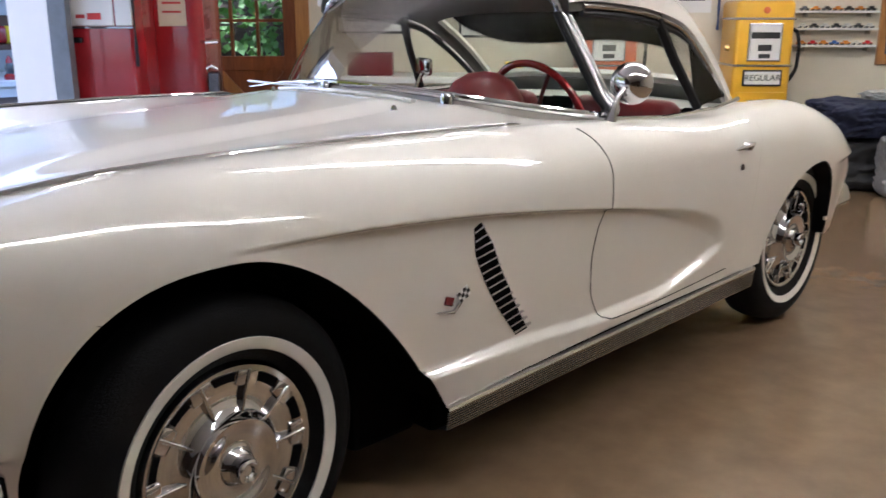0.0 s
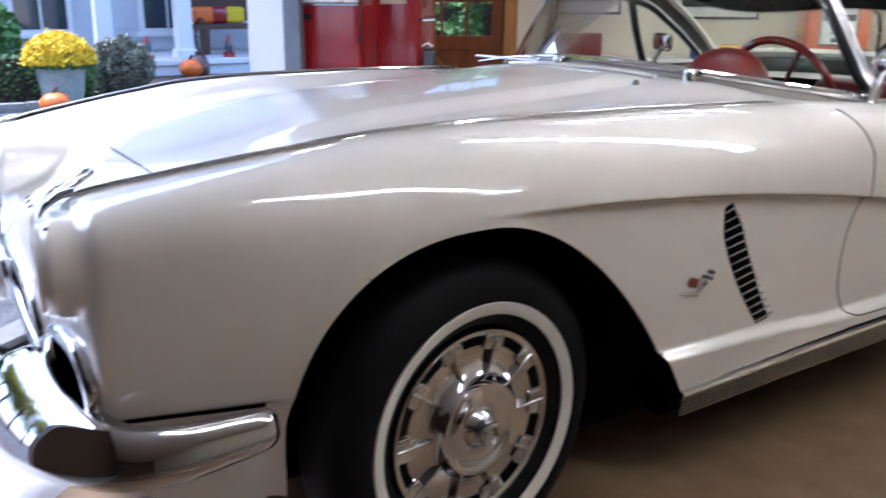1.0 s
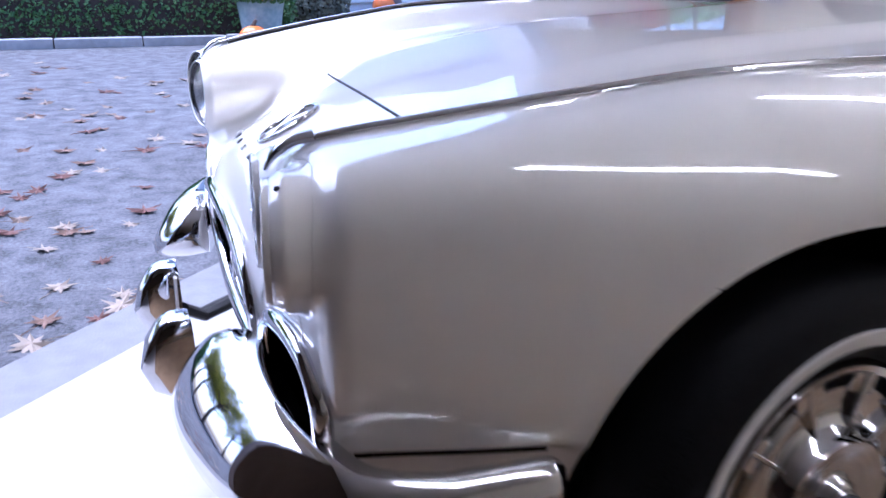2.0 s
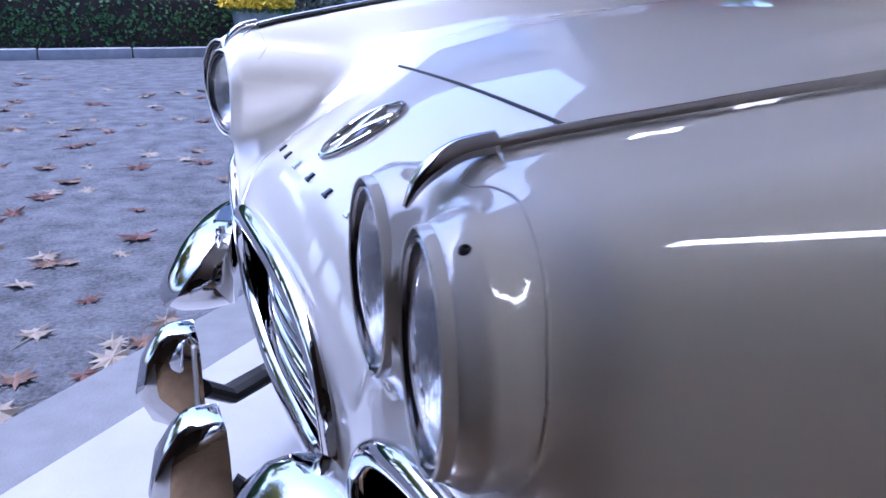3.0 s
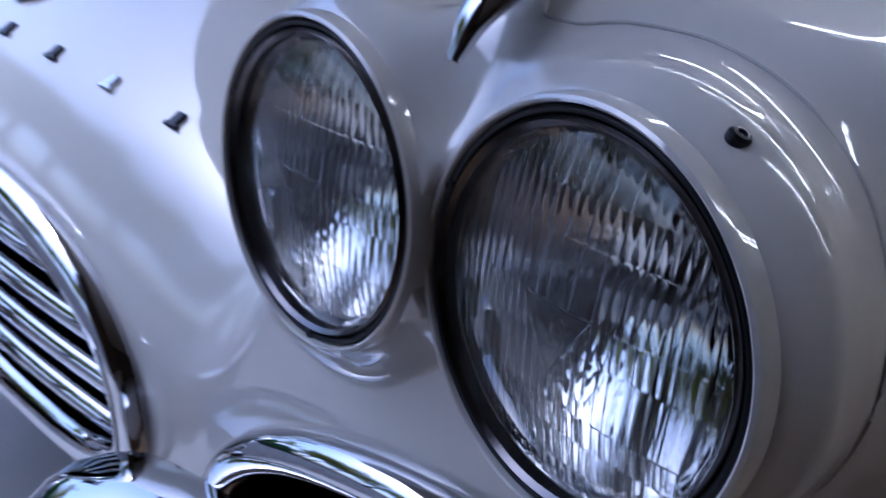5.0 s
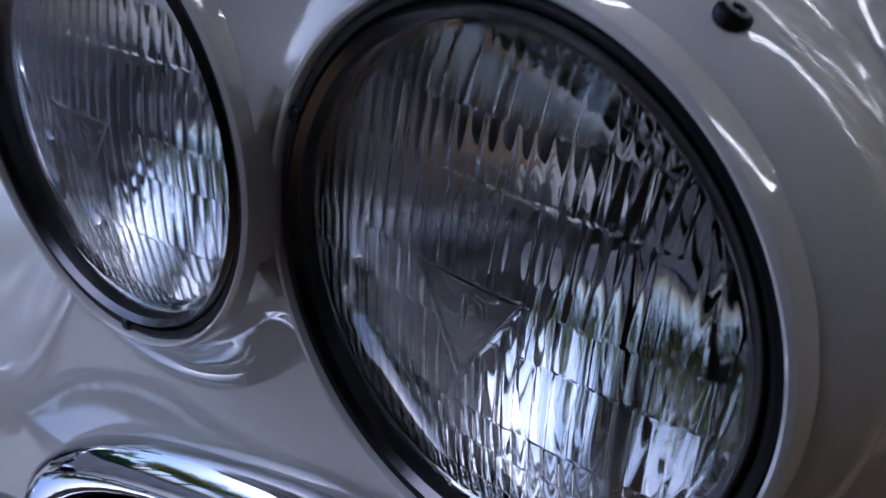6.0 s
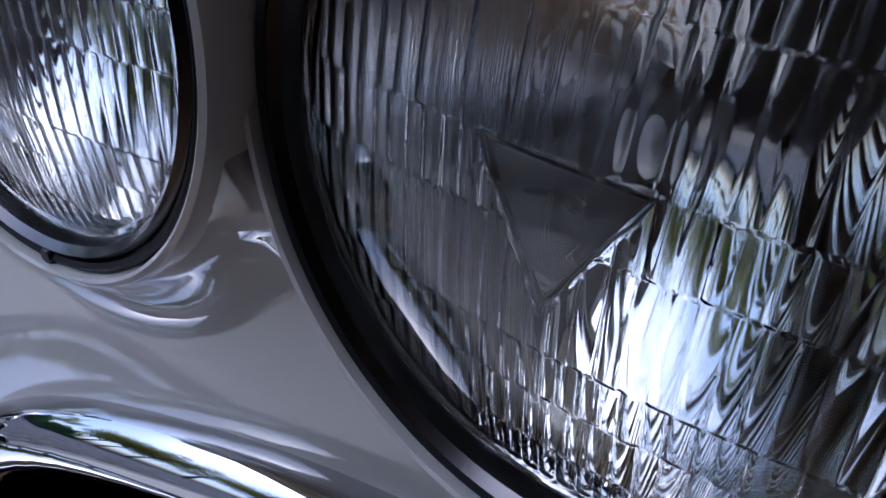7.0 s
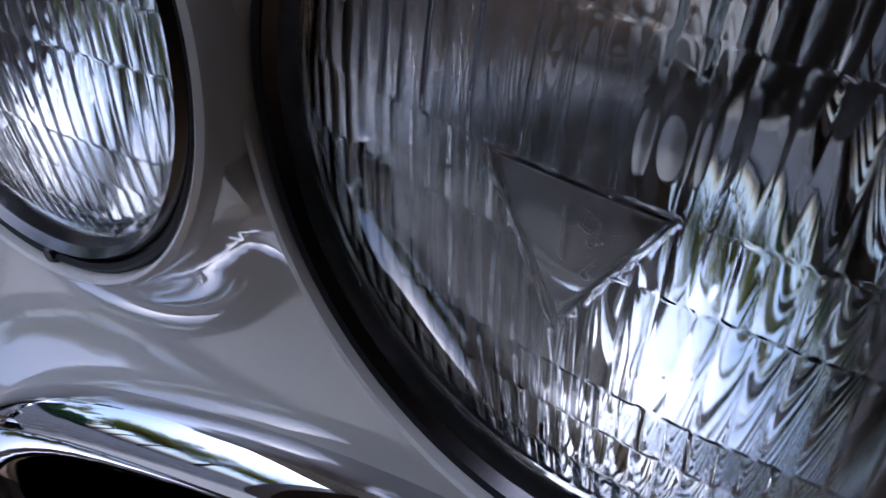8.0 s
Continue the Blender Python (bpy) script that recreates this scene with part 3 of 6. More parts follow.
def lens_surface(y, z):
    """How far the fluted inner face of the lens stands in front of the ring plane."""
    r2 = y * y + z * z
    base = 0.0105 - 0.0105 * r2 / 0.0655 ** 2 - 0.0028
    # the moulded pattern is turned a little to fit the camera's view
    a, b = y - 0.05 * z, z + 0.05 * y
    b2 = b + 0.55 * a * a
    k = np.searchsorted(LENS_ROWS, b2)
    lo = np.concatenate([[-0.068], LENS_ROWS])[k]
    hi = np.concatenate([LENS_ROWS, [0.062]])[k]
    pitch = LENS_PITCH[k]
    phase = a / pitch + 0.31 * np.sin(k * 2.1) + 0.05 * np.sin(a * 700 + k)
    f = np.abs(np.mod(phase, 1.0) - 0.5) * 2
    deep = 0.85 + 0.3 * np.sin(np.floor(phase) * 2.7 + k * 1.3)
    flute = 0.00060 * (1 - f ** 2) * deep
    wedge = LENS_WEDGE[k] * ((b2 - lo) / (hi - lo) - 0.5)
    # plain triangle with a raised rim in the middle, pointing down
    ta, tb = a - 0.001, b + 0.0022
    tri = np.maximum(np.maximum(0.866 * ta - 0.5 * tb, -0.866 * ta - 0.5 * tb), tb) - 0.0088
    plain = step(-0.0004, 0.0002, -tri)
    rim = 0.0006 * np.exp(-(tri / 0.0005) ** 2)
    # a small raised mark inside it: one hook and three short strokes
    for a0, b0, a1, b1 in ((-0.0018, 0.0030, -0.0040, 0.0022), (-0.0040, 0.0022, -0.0044, -0.0008), (-0.0044, -0.0008, -0.0030, -0.0022), (0.0014, 0.0020, 0.0012, -0.0060), (-0.0012, 0.0004, -0.0026, 0.0000), (-0.0046, -0.0048, -0.0030, -0.0078)):
        q = np.clip(((a - a0) * (a1 - a0) + (b - b0) * (b1 - b0)) / ((a1 - a0) ** 2 + (b1 - b0) ** 2), 0, 1)
        rim = rim + 0.0003 * np.exp(-(((a - a0 - q * (a1 - a0)) ** 2 + (b - b0 - q * (b1 - b0)) ** 2) / 0.00035 ** 2))
    edge = 1 - step(0.0600, 0.0622, np.sqrt(r2))
    return base + (flute + wedge) * (1 - plain) * edge + rim


def make_lens(parent):
    """Glass of the lamp: smooth domed front and fluted inner face."""
    n, R = 350, 0.0652
    g = np.linspace(-R, R, n)
    Y, Z = np.meshgrid(g, g, indexing="ij")
    ln = np.hypot(Y, Z)
    keep = ln <= R
    idx = np.full(Y.shape, -1)
    idx[keep] = np.arange(keep.sum())
    y, z = Y[keep], Z[keep]
    front = 0.0120 - 0.0105 * (y * y + z * z) / R ** 2
    back = lens_surface(y, z)
    m = len(y)
    verts = np.concatenate([np.stack([-front, y, z], 1), np.stack([-back, y, z], 1)])
    c = np.stack([idx[:-1, :-1], idx[1:, :-1], idx[1:, 1:], idx[:-1, 1:]], -1).reshape(-1, 4)
    c = c[(c >= 0).all(1)]
    faces = np.concatenate([c[:, ::-1], c + m])
    # rim
    e = np.concatenate([c[:, [0, 1]], c[:, [1, 2]], c[:, [2, 3]], c[:, [3, 0]]])
    key = np.sort(e, 1)
    _, first, cnt = np.unique(key, axis=0, return_index=True, return_counts=True)
    b = e[first[cnt == 1]]
    faces = np.concatenate([faces, np.stack([b[:, 0], b[:, 1], b[:, 1] + m, b[:, 0] + m], 1)])
    ob = mesh_ob("lens", verts, faces, M_LENS, True, parent)
    tagged(ob, "clear fluted glass lens")
    ob.visible_shadow = False
    return ob


def make_lamp():
    """Sealed beam lamp: dark seat, bright ring, fluted glass and reflector, facing -x at its own origin."""
    lp = new("headlamp")
    lp.parent = car
    tagged(lp, "round sealed-beam headlamp with fluted glass")
    part("bezel", lathe([(0.0726, -0.02), (0.0727, 0.0062), (0.0733, 0.0086), (0.0742, 0.0092), (0.0755, 0.0082), (0.0764, 0.005), (0.0768, -0.02)], 128, "x", True), M_PAINT, lp, "white painted lamp rim", smooth=True)
    part("gasket", lathe([(0.0693, 0.004), (0.0698, 0.0066), (0.0712, 0.0074), (0.0722, 0.0066), (0.0727, 0.004), (0.0727, -0.038), (0.0693, -0.038)], 128, "x", True), M_BLACK, lp, "black rubber seat", smooth=True)
    part("retaining_ring", lathe([(0.0652, 0.0005), (0.0656, 0.0060), (0.0675, 0.0082), (0.0692, 0.0060), (0.0692, -0.02), (0.0652, -0.02)], 128, "x", True), M_RING, lp, "dull chrome retaining ring", smooth=True)
    R, depth = 0.0652, 0.049
    prof = [(max(r, 0.0001), -depth + (depth - 0.002) * (r / R) ** 2) for r in np.linspace(0.0, R, 28)]
    part("reflector", lathe(prof, 128, "x"), M_MIRROR, lp, "bright parabolic reflector", smooth=True)
    part("filament_shield", lathe([(0.0001, -0.022), (0.006, -0.0225), (0.0080, -0.025), (0.0085, -0.034), (0.004, -0.047)], 32, "x"), M_STEEL, lp, smooth=True)
    make_lens(lp)
    for ang in (20, 262):
        bm = lathe([(0.0001, 0.0022), (0.0018, 0.0022), (0.0027, 0.0010), (0.0027, -0.004)], 16, "x")
        part("screw", bm, M_DARKMETAL, lp, m=Matrix.Translation((-0.0058, 0.0708 * math.cos(radians(ang)), 0.0708 * math.sin(radians(ang)))), smooth=True)
    return lp


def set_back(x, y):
    """How far the far corner of the nose is shifted back to fit the camera's view."""
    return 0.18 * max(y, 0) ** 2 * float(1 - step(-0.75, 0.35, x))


def lamp_pose(c, yaw):
    return Matrix.Translation(c) @ Matrix.Rotation(yaw, 4, "Z")


lamp = make_lamp()
lamp.matrix_basis = lamp_pose(LO, LO_YAW)
copy_thing(lamp, lamp_pose(LI, LI_YAW))
# far lamps are shifted and turned to suit that view as well
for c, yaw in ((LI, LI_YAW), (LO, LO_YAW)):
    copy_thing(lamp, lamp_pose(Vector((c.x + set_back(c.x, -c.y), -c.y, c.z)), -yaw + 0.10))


# ---------------------------------------------------------------- trim on the body
def spear_point(x, lift=0.0):
    y, z = spear(np.array([x]))
    return Vector((x, -y[0], on_top(x, -y[0]) + lift))


def both(name, build, material, label="", **kw):
    """A part on the near side and its mirror on the far side, two objects."""
    near = part(name, build(), material, car, label, **kw)
    bm = build()
    for v in bm.verts:
        v.co.y *= -1
    far = part(name, bm, material, car, label, **kw)
    return near, far


spear_xs = [float(v) for v in np.linspace(-0.665, 0.985, 50)]
spear_pts = [spear_point(x, 0.004) for x in spear_xs]
both("fender_moulding", lambda: tube(spear_pts, [0.0075] * 49 + [0.003], 10, flat=0.75), M_CHROME, "thin chrome moulding on the fender crown", smooth=True)
both("moulding_groove", lambda: tube([p + Vector((0, 0.010, -0.0035)) for p in spear_pts], 0.0032, 6), M_BLACK)


def cap():
    pts = curve([(-0.7293, -0.5653, 0.8200), (-0.722, -0.566, 0.834), (-0.709, -0.567, 0.847), (-0.693, -0.568, 0.856), (-0.668, -0.571, 0.861)], 16)
    return tube([tuple(p) for p in pts], list(np.linspace(0.003, 0.0105, 8)) + [0.0110] * 8, 14, flat=0.7)


both("moulding_cap", cap, M_CHROME, "curved chrome tip of the fender moulding", smooth=True)
# joint between the nose and the fender: from the moulding over the crown and down the side
seam_top = curve([(-0.690, -0.575), (-0.6965, -0.580), (-0.6955, -0.593), (-0.690, -0.614), (-0.6885, -0.637), (-0.692, -0.662), (-0.697, -0.684)], 30)
seam_side = curve([(-0.701, 0.818), (-0.705, 0.802), (-0.709, 0.780), (-0.711, 0.74), (-0.708, 0.66), (-0.704, 0.60)], 24)
seam = [(x, y, on_top(x, y) + 0.0002) for x, y in seam_top] + [(x, on_side(x, z) - 0.0002, z) for x, z in seam_side]
both("fender_seam", lambda: tube(seam, 0.0009, 6), M_SEAM2, smooth=True)
inner_seam = [(x, y, on_top(x, y) + 0.0002) for x, y in curve([(-0.668, -0.560), (-0.655, -0.530), (-0.650, -0.500), (-0.655, -0.470), (-0.668, -0.445)], 20)]
both("fender_seam", lambda: tube(inner_seam, 0.0009, 6), M_SEAM2, smooth=True)


def side_line(knots, n, r, off=0.0):
    return tube([(p[0], on_side(p[0], p[1]) + off, p[1]) for p in curve(knots, n)], r, 6)


DOOR_F = [(1.145, 0.912), (1.172, 0.868), (1.197, 0.79), (1.203, 0.69), (1.178, 0.63), (1.166, 0.55), (1.182, 0.445), (1.24, 0.350)]
DOOR_B = [(1.24, 0.350), (1.30, 0.336), (1.45, 0.335), (1.7, 0.345), (1.95, 0.36)]
DOOR_R = [(1.95, 0.36), (2.03, 0.40), (2.06, 0.55), (2.07, 0.75), (2.08, 0.86)]
for knots, n in ((DOOR_F, 60), (DOOR_B, 40), (DOOR_R, 40)):
    both("door_gap", lambda: side_line(knots, n, 0.0024 if knots is not DOOR_R else 0.0010, 0.0006), M_SEAM if knots is not DOOR_R else M_SEAM2)

# bonnet front gap and the crossed badge on the nose
hood_gap = [(-0.455 + 0.009 * (abs(y) / 0.28) ** 2, y) for y in np.linspace(-0.285, 0.285, 30)]
part("bonnet_gap", tube([(x, y, on_top(x, y) - 0.0004) for x, y in hood_gap], 0.0030, 6), M_SEAM, car)


def nose_pt(x, y, lift=0.0):
    return Vector((x, y, on_top(x, y) + lift))


ring = [nose_pt(-0.585 + 0.056 * math.cos(a), 0.038 * math.sin(a), 0.004) for a in np.linspace(0, 2 * math.pi, 40, endpoint=False)]
badge = part("nose_badge", tube(ring, 0.0036, 8, closed=True), M_CHROME, car, "round chrome nose badge with crossed flags", smooth=True)
for sgn in (-1, 1):
    part("badge_flag", tube([nose_pt(-0.625, 0.012 * sgn, 0.004), nose_pt(-0.585, -0.004 * sgn, 0.006), nose_pt(-0.550, -0.022 * sgn, 0.005)], [0.003, 0.0075, 0.009], 8, flat=0.35), M_CHROME, badge, smooth=True)

# eight small plain blocks in place of the name across the nose
for i in range(8):
    y = 0.004 + (3.5 - i) * 0.0745
    x = -0.664 + 0.014 * (abs(y) / 0.25) ** 2
    z = on_top(x, y)
    dz = on_top(x + 0.012, y) - z
    bm = boxes((-0.0070, 0.0070, -0.0045, 0.0045, -0.001, 0.003), (-0.0070, -0.003, -0.0075, 0.0075, -0.001, 0.0026), bevel=0.0008, seg=1)
    part("name_block", bm, M_DARKMETAL if i % 3 else M_CHROME, car, m=Matrix.Translation((x, y, z)) @ Matrix.Rotation(-math.atan2(dz, 0.012), 4, "Y"))

# screw on the fender behind the outer lamp
for s in (-1, 1):
    at = Matrix.Translation((-0.736, s * 0.679, on_top(-0.736, -0.679) - 0.0006)) @ Matrix.Scale(0.82, 4) @ Vector((-0.09, s * 0.40, 0.91)).to_track_quat("Z", "X").to_matrix().to_4x4()
    screw = part("fender_screw", lathe([(0.0001, 0.0012), (0.0016, 0.0012), (0.0020, 0.0026), (0.0036, 0.0024), (0.0047, 0.0012), (0.0050, -0.006)], 24, "z"), M_DARKMETAL, car, "dark cross-head screw", m=at, smooth=True)

# slanted side vent with bright fins
VT, VB, NF = Vector((0.687, 0, 0.722)), Vector((0.893, 0, 0.392)), 15


def vent_mid(t):
    p = VT.lerp(VB, t)
    return p.x - 0.026 * math.sin(math.pi * t) - 0.010 * (1 - t), p.z


def vent_strip():
    bm = bmesh.new()
    prev = None
    for i in range(25):
        t = i / 24
        x, z = vent_mid(t)
        w = 0.013 + 0.020 * min(1, t * 5)
        row = [bm.verts.new((xx, on_side(xx, z) - 0.0012, z + (0.006 * k))) for k, xx in enumerate((x - w, x, x + w))]
        if prev:
            for k in range(2):
                bm.faces.new((prev[k], prev[k + 1], row[k + 1], row[k]))
        prev = row
    return bm


# flat near-black strip on the surface, painting the shade between the fins
vents = both("side_vent", vent_strip, M_DARK, "slanted dark side vent with bright fins")
for s, vent in zip((1, -1), vents):
    for i in range(NF):
        t = (i + 0.5) / NF
        x, z = vent_mid(t)
        w = 0.012 + 0.019 * min(1, t * 5)
        pts = [Vector((xx, s * (on_side(xx, z) - 0.004), z + 0.006 * k)) for k, xx in enumerate((x - w, x, x + w))]
        part("fin", tube(pts, 0.0042, 6, flat=0.8), M_CHROME, vent, smooth=True)


def side_badge():
    x, z = 0.605, 0.549
    b = part("fender_badge", tube([(x - 0.055, on_side(x - 0.055, z - 0.012) - 0.004, z - 0.016), (x, on_side(x, z - 0.03) - 0.005, z - 0.026), (x + 0.022, on_side(x, z) - 0.005, z - 0.006)], [0.002, 0.0055, 0.004], 8), M_CHROME, car, "small chrome badge with crossed flags", smooth=True)
    y = on_side(x, z) - 0.006
    bm = bmesh.new()
    box(bm, -0.016, 0.016, -0.002, 0.002, -0.011, 0.011, 0.002, 1)
    part("badge_flag", bm, M_BADGE_RED, b, "dark red flag", m=Matrix.Translation((x - 0.018, y, z + 0.006)) @ Matrix.Rotation(radians(20), 4, "Y"))
    fl = part("badge_flag", boxes((-0.020, 0.022, -0.002, 0.002, -0.015, 0.015), bevel=0.002, seg=1), M_TRIM, b, "black and white chequered flag", m=Matrix.Translation((x + 0.030, y, z + 0.014)) @ Matrix.Rotation(radians(-25), 4, "Y"))
    bm = bmesh.new()
    for i in range(4):
        for j in range(3):
            if (i + j) % 2 == 0:
                box(bm, -0.019 + i * 0.010, -0.009 + i * 0.010, -0.0032, -0.0022, -0.0145 + j * 0.0097, -0.0048 + j * 0.0097)
    part("check", bm, M_BLACK, fl, m=Matrix.Translation((x + 0.030, y, z + 0.014)) @ Matrix.Rotation(radians(-25), 4, "Y"))


side_badge()


def rocker():
    """Ribbed bright sill cover."""
    bm = bmesh.new()
    prof = [(0.004, 0.0), (-0.010, -0.002), (-0.013, -0.010), (-0.010, -0.018)]
    for i in range(7):
        z = -0.020 - i * 0.0085
        prof += [(-0.003 + 0.001 * i, z), (-0.010 + 0.001 * i, z - 0.001), (-0.010 + 0.001 * i, z - 0.0038), (-0.003 + 0.001 * i, z - 0.0048)]
    prof += [(0.03, -0.082)]
    prev = None
    for x in np.linspace(0.59, 2.215, 30):
        zt = float(np.interp(x, [0.59, 1.04, 1.64, 2.215], [0.276, 0.291, 0.308, 0.327]))
        y0 = on_side(max(x, 0.66), zt + 0.012)
        sc = float(np.interp(x, [0.59, 2.215], [0.85, 1.0]))
        row = [bm.verts.new((x + (0.0 if i < 4 else 0.0), y0 + dy, zt + dz * sc)) for i, (dy, dz) in enumerate(prof)]
        if prev:
            for k in range(len(prof) - 1):
                face = bm.faces.new((prev[k], prev[k + 1], row[k + 1], row[k]))
                if k >= 3 and k % 4 in (2, 3):
                    face.material_index = 1
        prev = row
    return bm


for ob in both("sill_cover", rocker, M_STEEL, "ribbed aluminium sill cover"):
    ob.data.materials.append(M_BLACK)


def sweep(stations, profile, cap_ends=True):
    """Blade along stations (x, y, z, height, depth, heading degrees) with a profile of (out, up) pairs."""
    bm = bmesh.new()
    rows = []
    for x, y, z, h, d, hd in stations:
        o = Vector((math.cos(radians(hd)), math.sin(radians(hd)), 0))
        rows.append([bm.verts.new(Vector((x, y, z)) + o * (a * d) + Vector((0, 0, b * h))) for a, b in profile])
    for p, q in zip(rows, rows[1:]):
        for k in range(len(profile)):
            j = (k + 1) % len(profile)
            bm.faces.new((p[k], p[j], q[j], q[k]))
    if cap_ends:
        bm.faces.new(rows[0])
        bm.faces.new(rows[-1][::-1])
    return bm


BLADE = [(-0.5, 0.92), (-0.2, 1.0), (0.15, 0.90), (0.5, 0.55), (0.78, 0.05), (0.96, -0.45), (0.92, -0.78), (0.55, -0.97), (0.05, -1.0), (-0.5, -0.92)]


def front_bumper():
    kn = curve([(-0.412, -0.795, 0.448, 0.020, 0.020, -100), (-0.43, -0.797, 0.447, 0.034, 0.028, -98), (-0.56, -0.797, 0.442, 0.046, 0.034, -95), (-0.655, -0.778, 0.446, 0.052, 0.044, -112),
                (-0.712, -0.70, 0.450, 0.060, 0.064, -138), (-0.752, -0.58, 0.455, 0.070, 0.084, -158), (-0.770, -0.45, 0.457, 0.076, 0.092, -170), (-0.775, -0.385, 0.458, 0.070, 0.088, -176), (-0.776, -0.335, 0.460, 0.052, 0.070, -180), (-0.773, -0.310, 0.462, 0.030, 0.045, -180), (-0.770, -0.300, 0.463, 0.010, 0.015, -180)], 60)
    return sweep([tuple(k) for k in kn], BLADE)


both("front_bumper", front_bumper, M_CHROME, "wrap-round chrome front bumper half", smooth=True, angle=0.9)


# near-black strip painting the shaded gap between bumper and fender
both("bumper_seal", lambda: tube([(x, on_side(x, 0.468) - 0.003, 0.470) for x in np.linspace(-0.655, -0.415, 16)], 0.007, 6), M_DARK)


def guard():
    pr = [(-0.03, 0.92), (0.30, 1.0), (0.62, 0.95), (0.86, 0.78), (0.98, 0.45), (1.0, 0.0), (0.98, -0.45), (0.86, -0.78), (0.62, -0.95), (0.30, -1.0), (-0.03, -0.92)]
    bm = bmesh.new()
    rows = []
    for z, d, w, x0 in ((0.300, 0.030, 0.018, -0.800), (0.325, 0.075, 0.026, -0.800), (0.37, 0.092, 0.031, -0.802), (0.42, 0.080, 0.032, -0.803), (0.452, 0.058, 0.030, -0.804), (0.462, 0.045, 0.026, -0.806), (0.464, 0.030, 0.018, -0.812)):
        rows.append([bm.verts.new((x0 - a * d, -0.137 + b * w, z)) for a, b in pr])
    for p, q in zip(rows, rows[1:]):
        for k in range(len(pr)):
            j = (k + 1) % len(pr)
            bm.faces.new((p[k], p[j], q[j], q[k]))
    bm.faces.new(rows[0])
    bm.faces.new(rows[-1][::-1])
    return bm


both("bumper_guard", guard, M_CHROME, "upright chrome bumper guard", smooth=True)
# white strip stands in for the bright reflection along the guard's edge
both("guard_strip", lambda: boxes((-0.812, -0.806, -0.107, -0.099, 0.325, 0.445), bevel=0.002, seg=1), M_TRIM, "white strip in place of the reflection on the guard")
both("guard_bracket", lambda: tube([(-0.80, -0.137, 0.36), (-0.76, -0.16, 0.33), (-0.70, -0.20, 0.335), (-0.62, -0.22, 0.36)], 0.024, 10, flat=0.55), M_BLACK, "black bumper bracket")


def oval(cy, cz, ay, az, x0, power=2.0, tilt=0.0, n=56, bow=0.0):
    pts = []
    for k in range(n):
        t = 2 * math.pi * k / n
        c, s = math.cos(t), math.sin(t)
        y = ay * math.copysign(abs(c) ** (2 / power), c)
        z = az * math.copysign(abs(s) ** (2 / power), s)
        pts.append((y + cy, z + cz + tilt * y))
    return [Vector((float(f_front(np.array([y]), np.array([z]))[0]) + x0 + bow * y * y, y, z)) for y, z in pts]


part("grille_surround", tube(oval(0, 0.506, 0.297, 0.118, -0.004, 2.6), 0.017, 12, closed=True, up=(1, 0, 0), flat=0.8), M_CHROME, car, "heavy chrome grille surround", smooth=True)
for i in range(5):
    z = 0.426 + i * 0.040
    wy = 0.292 * (1 - abs((z - 0.506) / 0.120) ** 2.2) ** 0.5
    part("grille_bar", tube([(-0.685 + 0.35 * (y / 0.29) ** 2 * 0.06, y, z) for y in np.linspace(-wy, wy, 15)], 0.0135, 12, flat=0.9), M_CHROME, car, smooth=True)
# near-black board paints the shaded depth behind the bars
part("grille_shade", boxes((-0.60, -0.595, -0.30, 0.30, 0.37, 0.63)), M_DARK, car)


def inlet():
    return tube(oval(-0.550, 0.513, 0.145, 0.094, -0.004, 2.0, -0.16), 0.014, 12, closed=True, up=(1, 0, 0))


both("inlet_surround", inlet, M_CHROME, "oval chrome surround of the side inlet", smooth=True)
# boards coloured near-black for the shade inside the inlets
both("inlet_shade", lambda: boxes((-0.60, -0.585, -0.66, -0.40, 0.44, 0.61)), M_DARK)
both("parking_lamp", lambda: lathe([(0.0001, 0.012), (0.022, 0.010), (0.032, 0.0), (0.034, -0.03)], 24, "x"), M_CHROME, "small lamp inside the inlet", m=Matrix.Translation((-0.665, -0.53, 0.515)), smooth=True)

# door furniture
hx, hz = 1.948, 0.794
hy = on_side(hx, hz)
hd = part("door_handle", tube([(1.86, hy - 0.020, hz - 0.004), (1.90, hy - 0.026, hz), (1.95, hy - 0.024, hz + 0.002), (1.985, hy - 0.016, hz + 0.004)], [0.004, 0.0075, 0.010, 0.006], 10), M_CHROME, car, "chrome push-button door handle", smooth=True)
part("push_button", lathe([(0.0001, 0.030), (0.010, 0.030), (0.013, 0.024), (0.015, -0.01)], 20, "y"), M_CHROME, hd, m=Matrix.Translation((1.955, hy + 0.004, hz - 0.004)) @ Matrix.Diagonal((1, 1, 1, 1)), smooth=True)
part("lock_barrel", lathe([(0.0001, 0.007), (0.008, 0.007), (0.011, 0.004), (0.012, -0.006)], 20, "y"), M_RING, car, m=Matrix.Translation((1.943, on_side(1.943, 0.721) + 0.002, 0.721)), smooth=True)
mir = part("door_mirror", lathe(out([(0.0001, -0.030), (0.025, -0.027), (0.048, -0.012), (0.062, 0.004), (0.064, 0.012), (0.060, 0.016), (0.0001, 0.016)]), 40, "x"), M_CHROME, car, "round chrome door mirror on a stalk", m=Matrix.Translation((1.435, -0.775, 1.018)) @ Matrix.Rotation(radians(27), 4, "Z"), smooth=True)
part("stalk", tube([(1.355, -0.762, on_top(1.355, -0.762) - 0.003), (1.365, -0.766, 0.945), (1.375, -0.772, 0.985), (1.40, -0.775, 1.005)], [0.020, 0.011, 0.008, 0.008], 12), M_CHROME, mir, smooth=True)

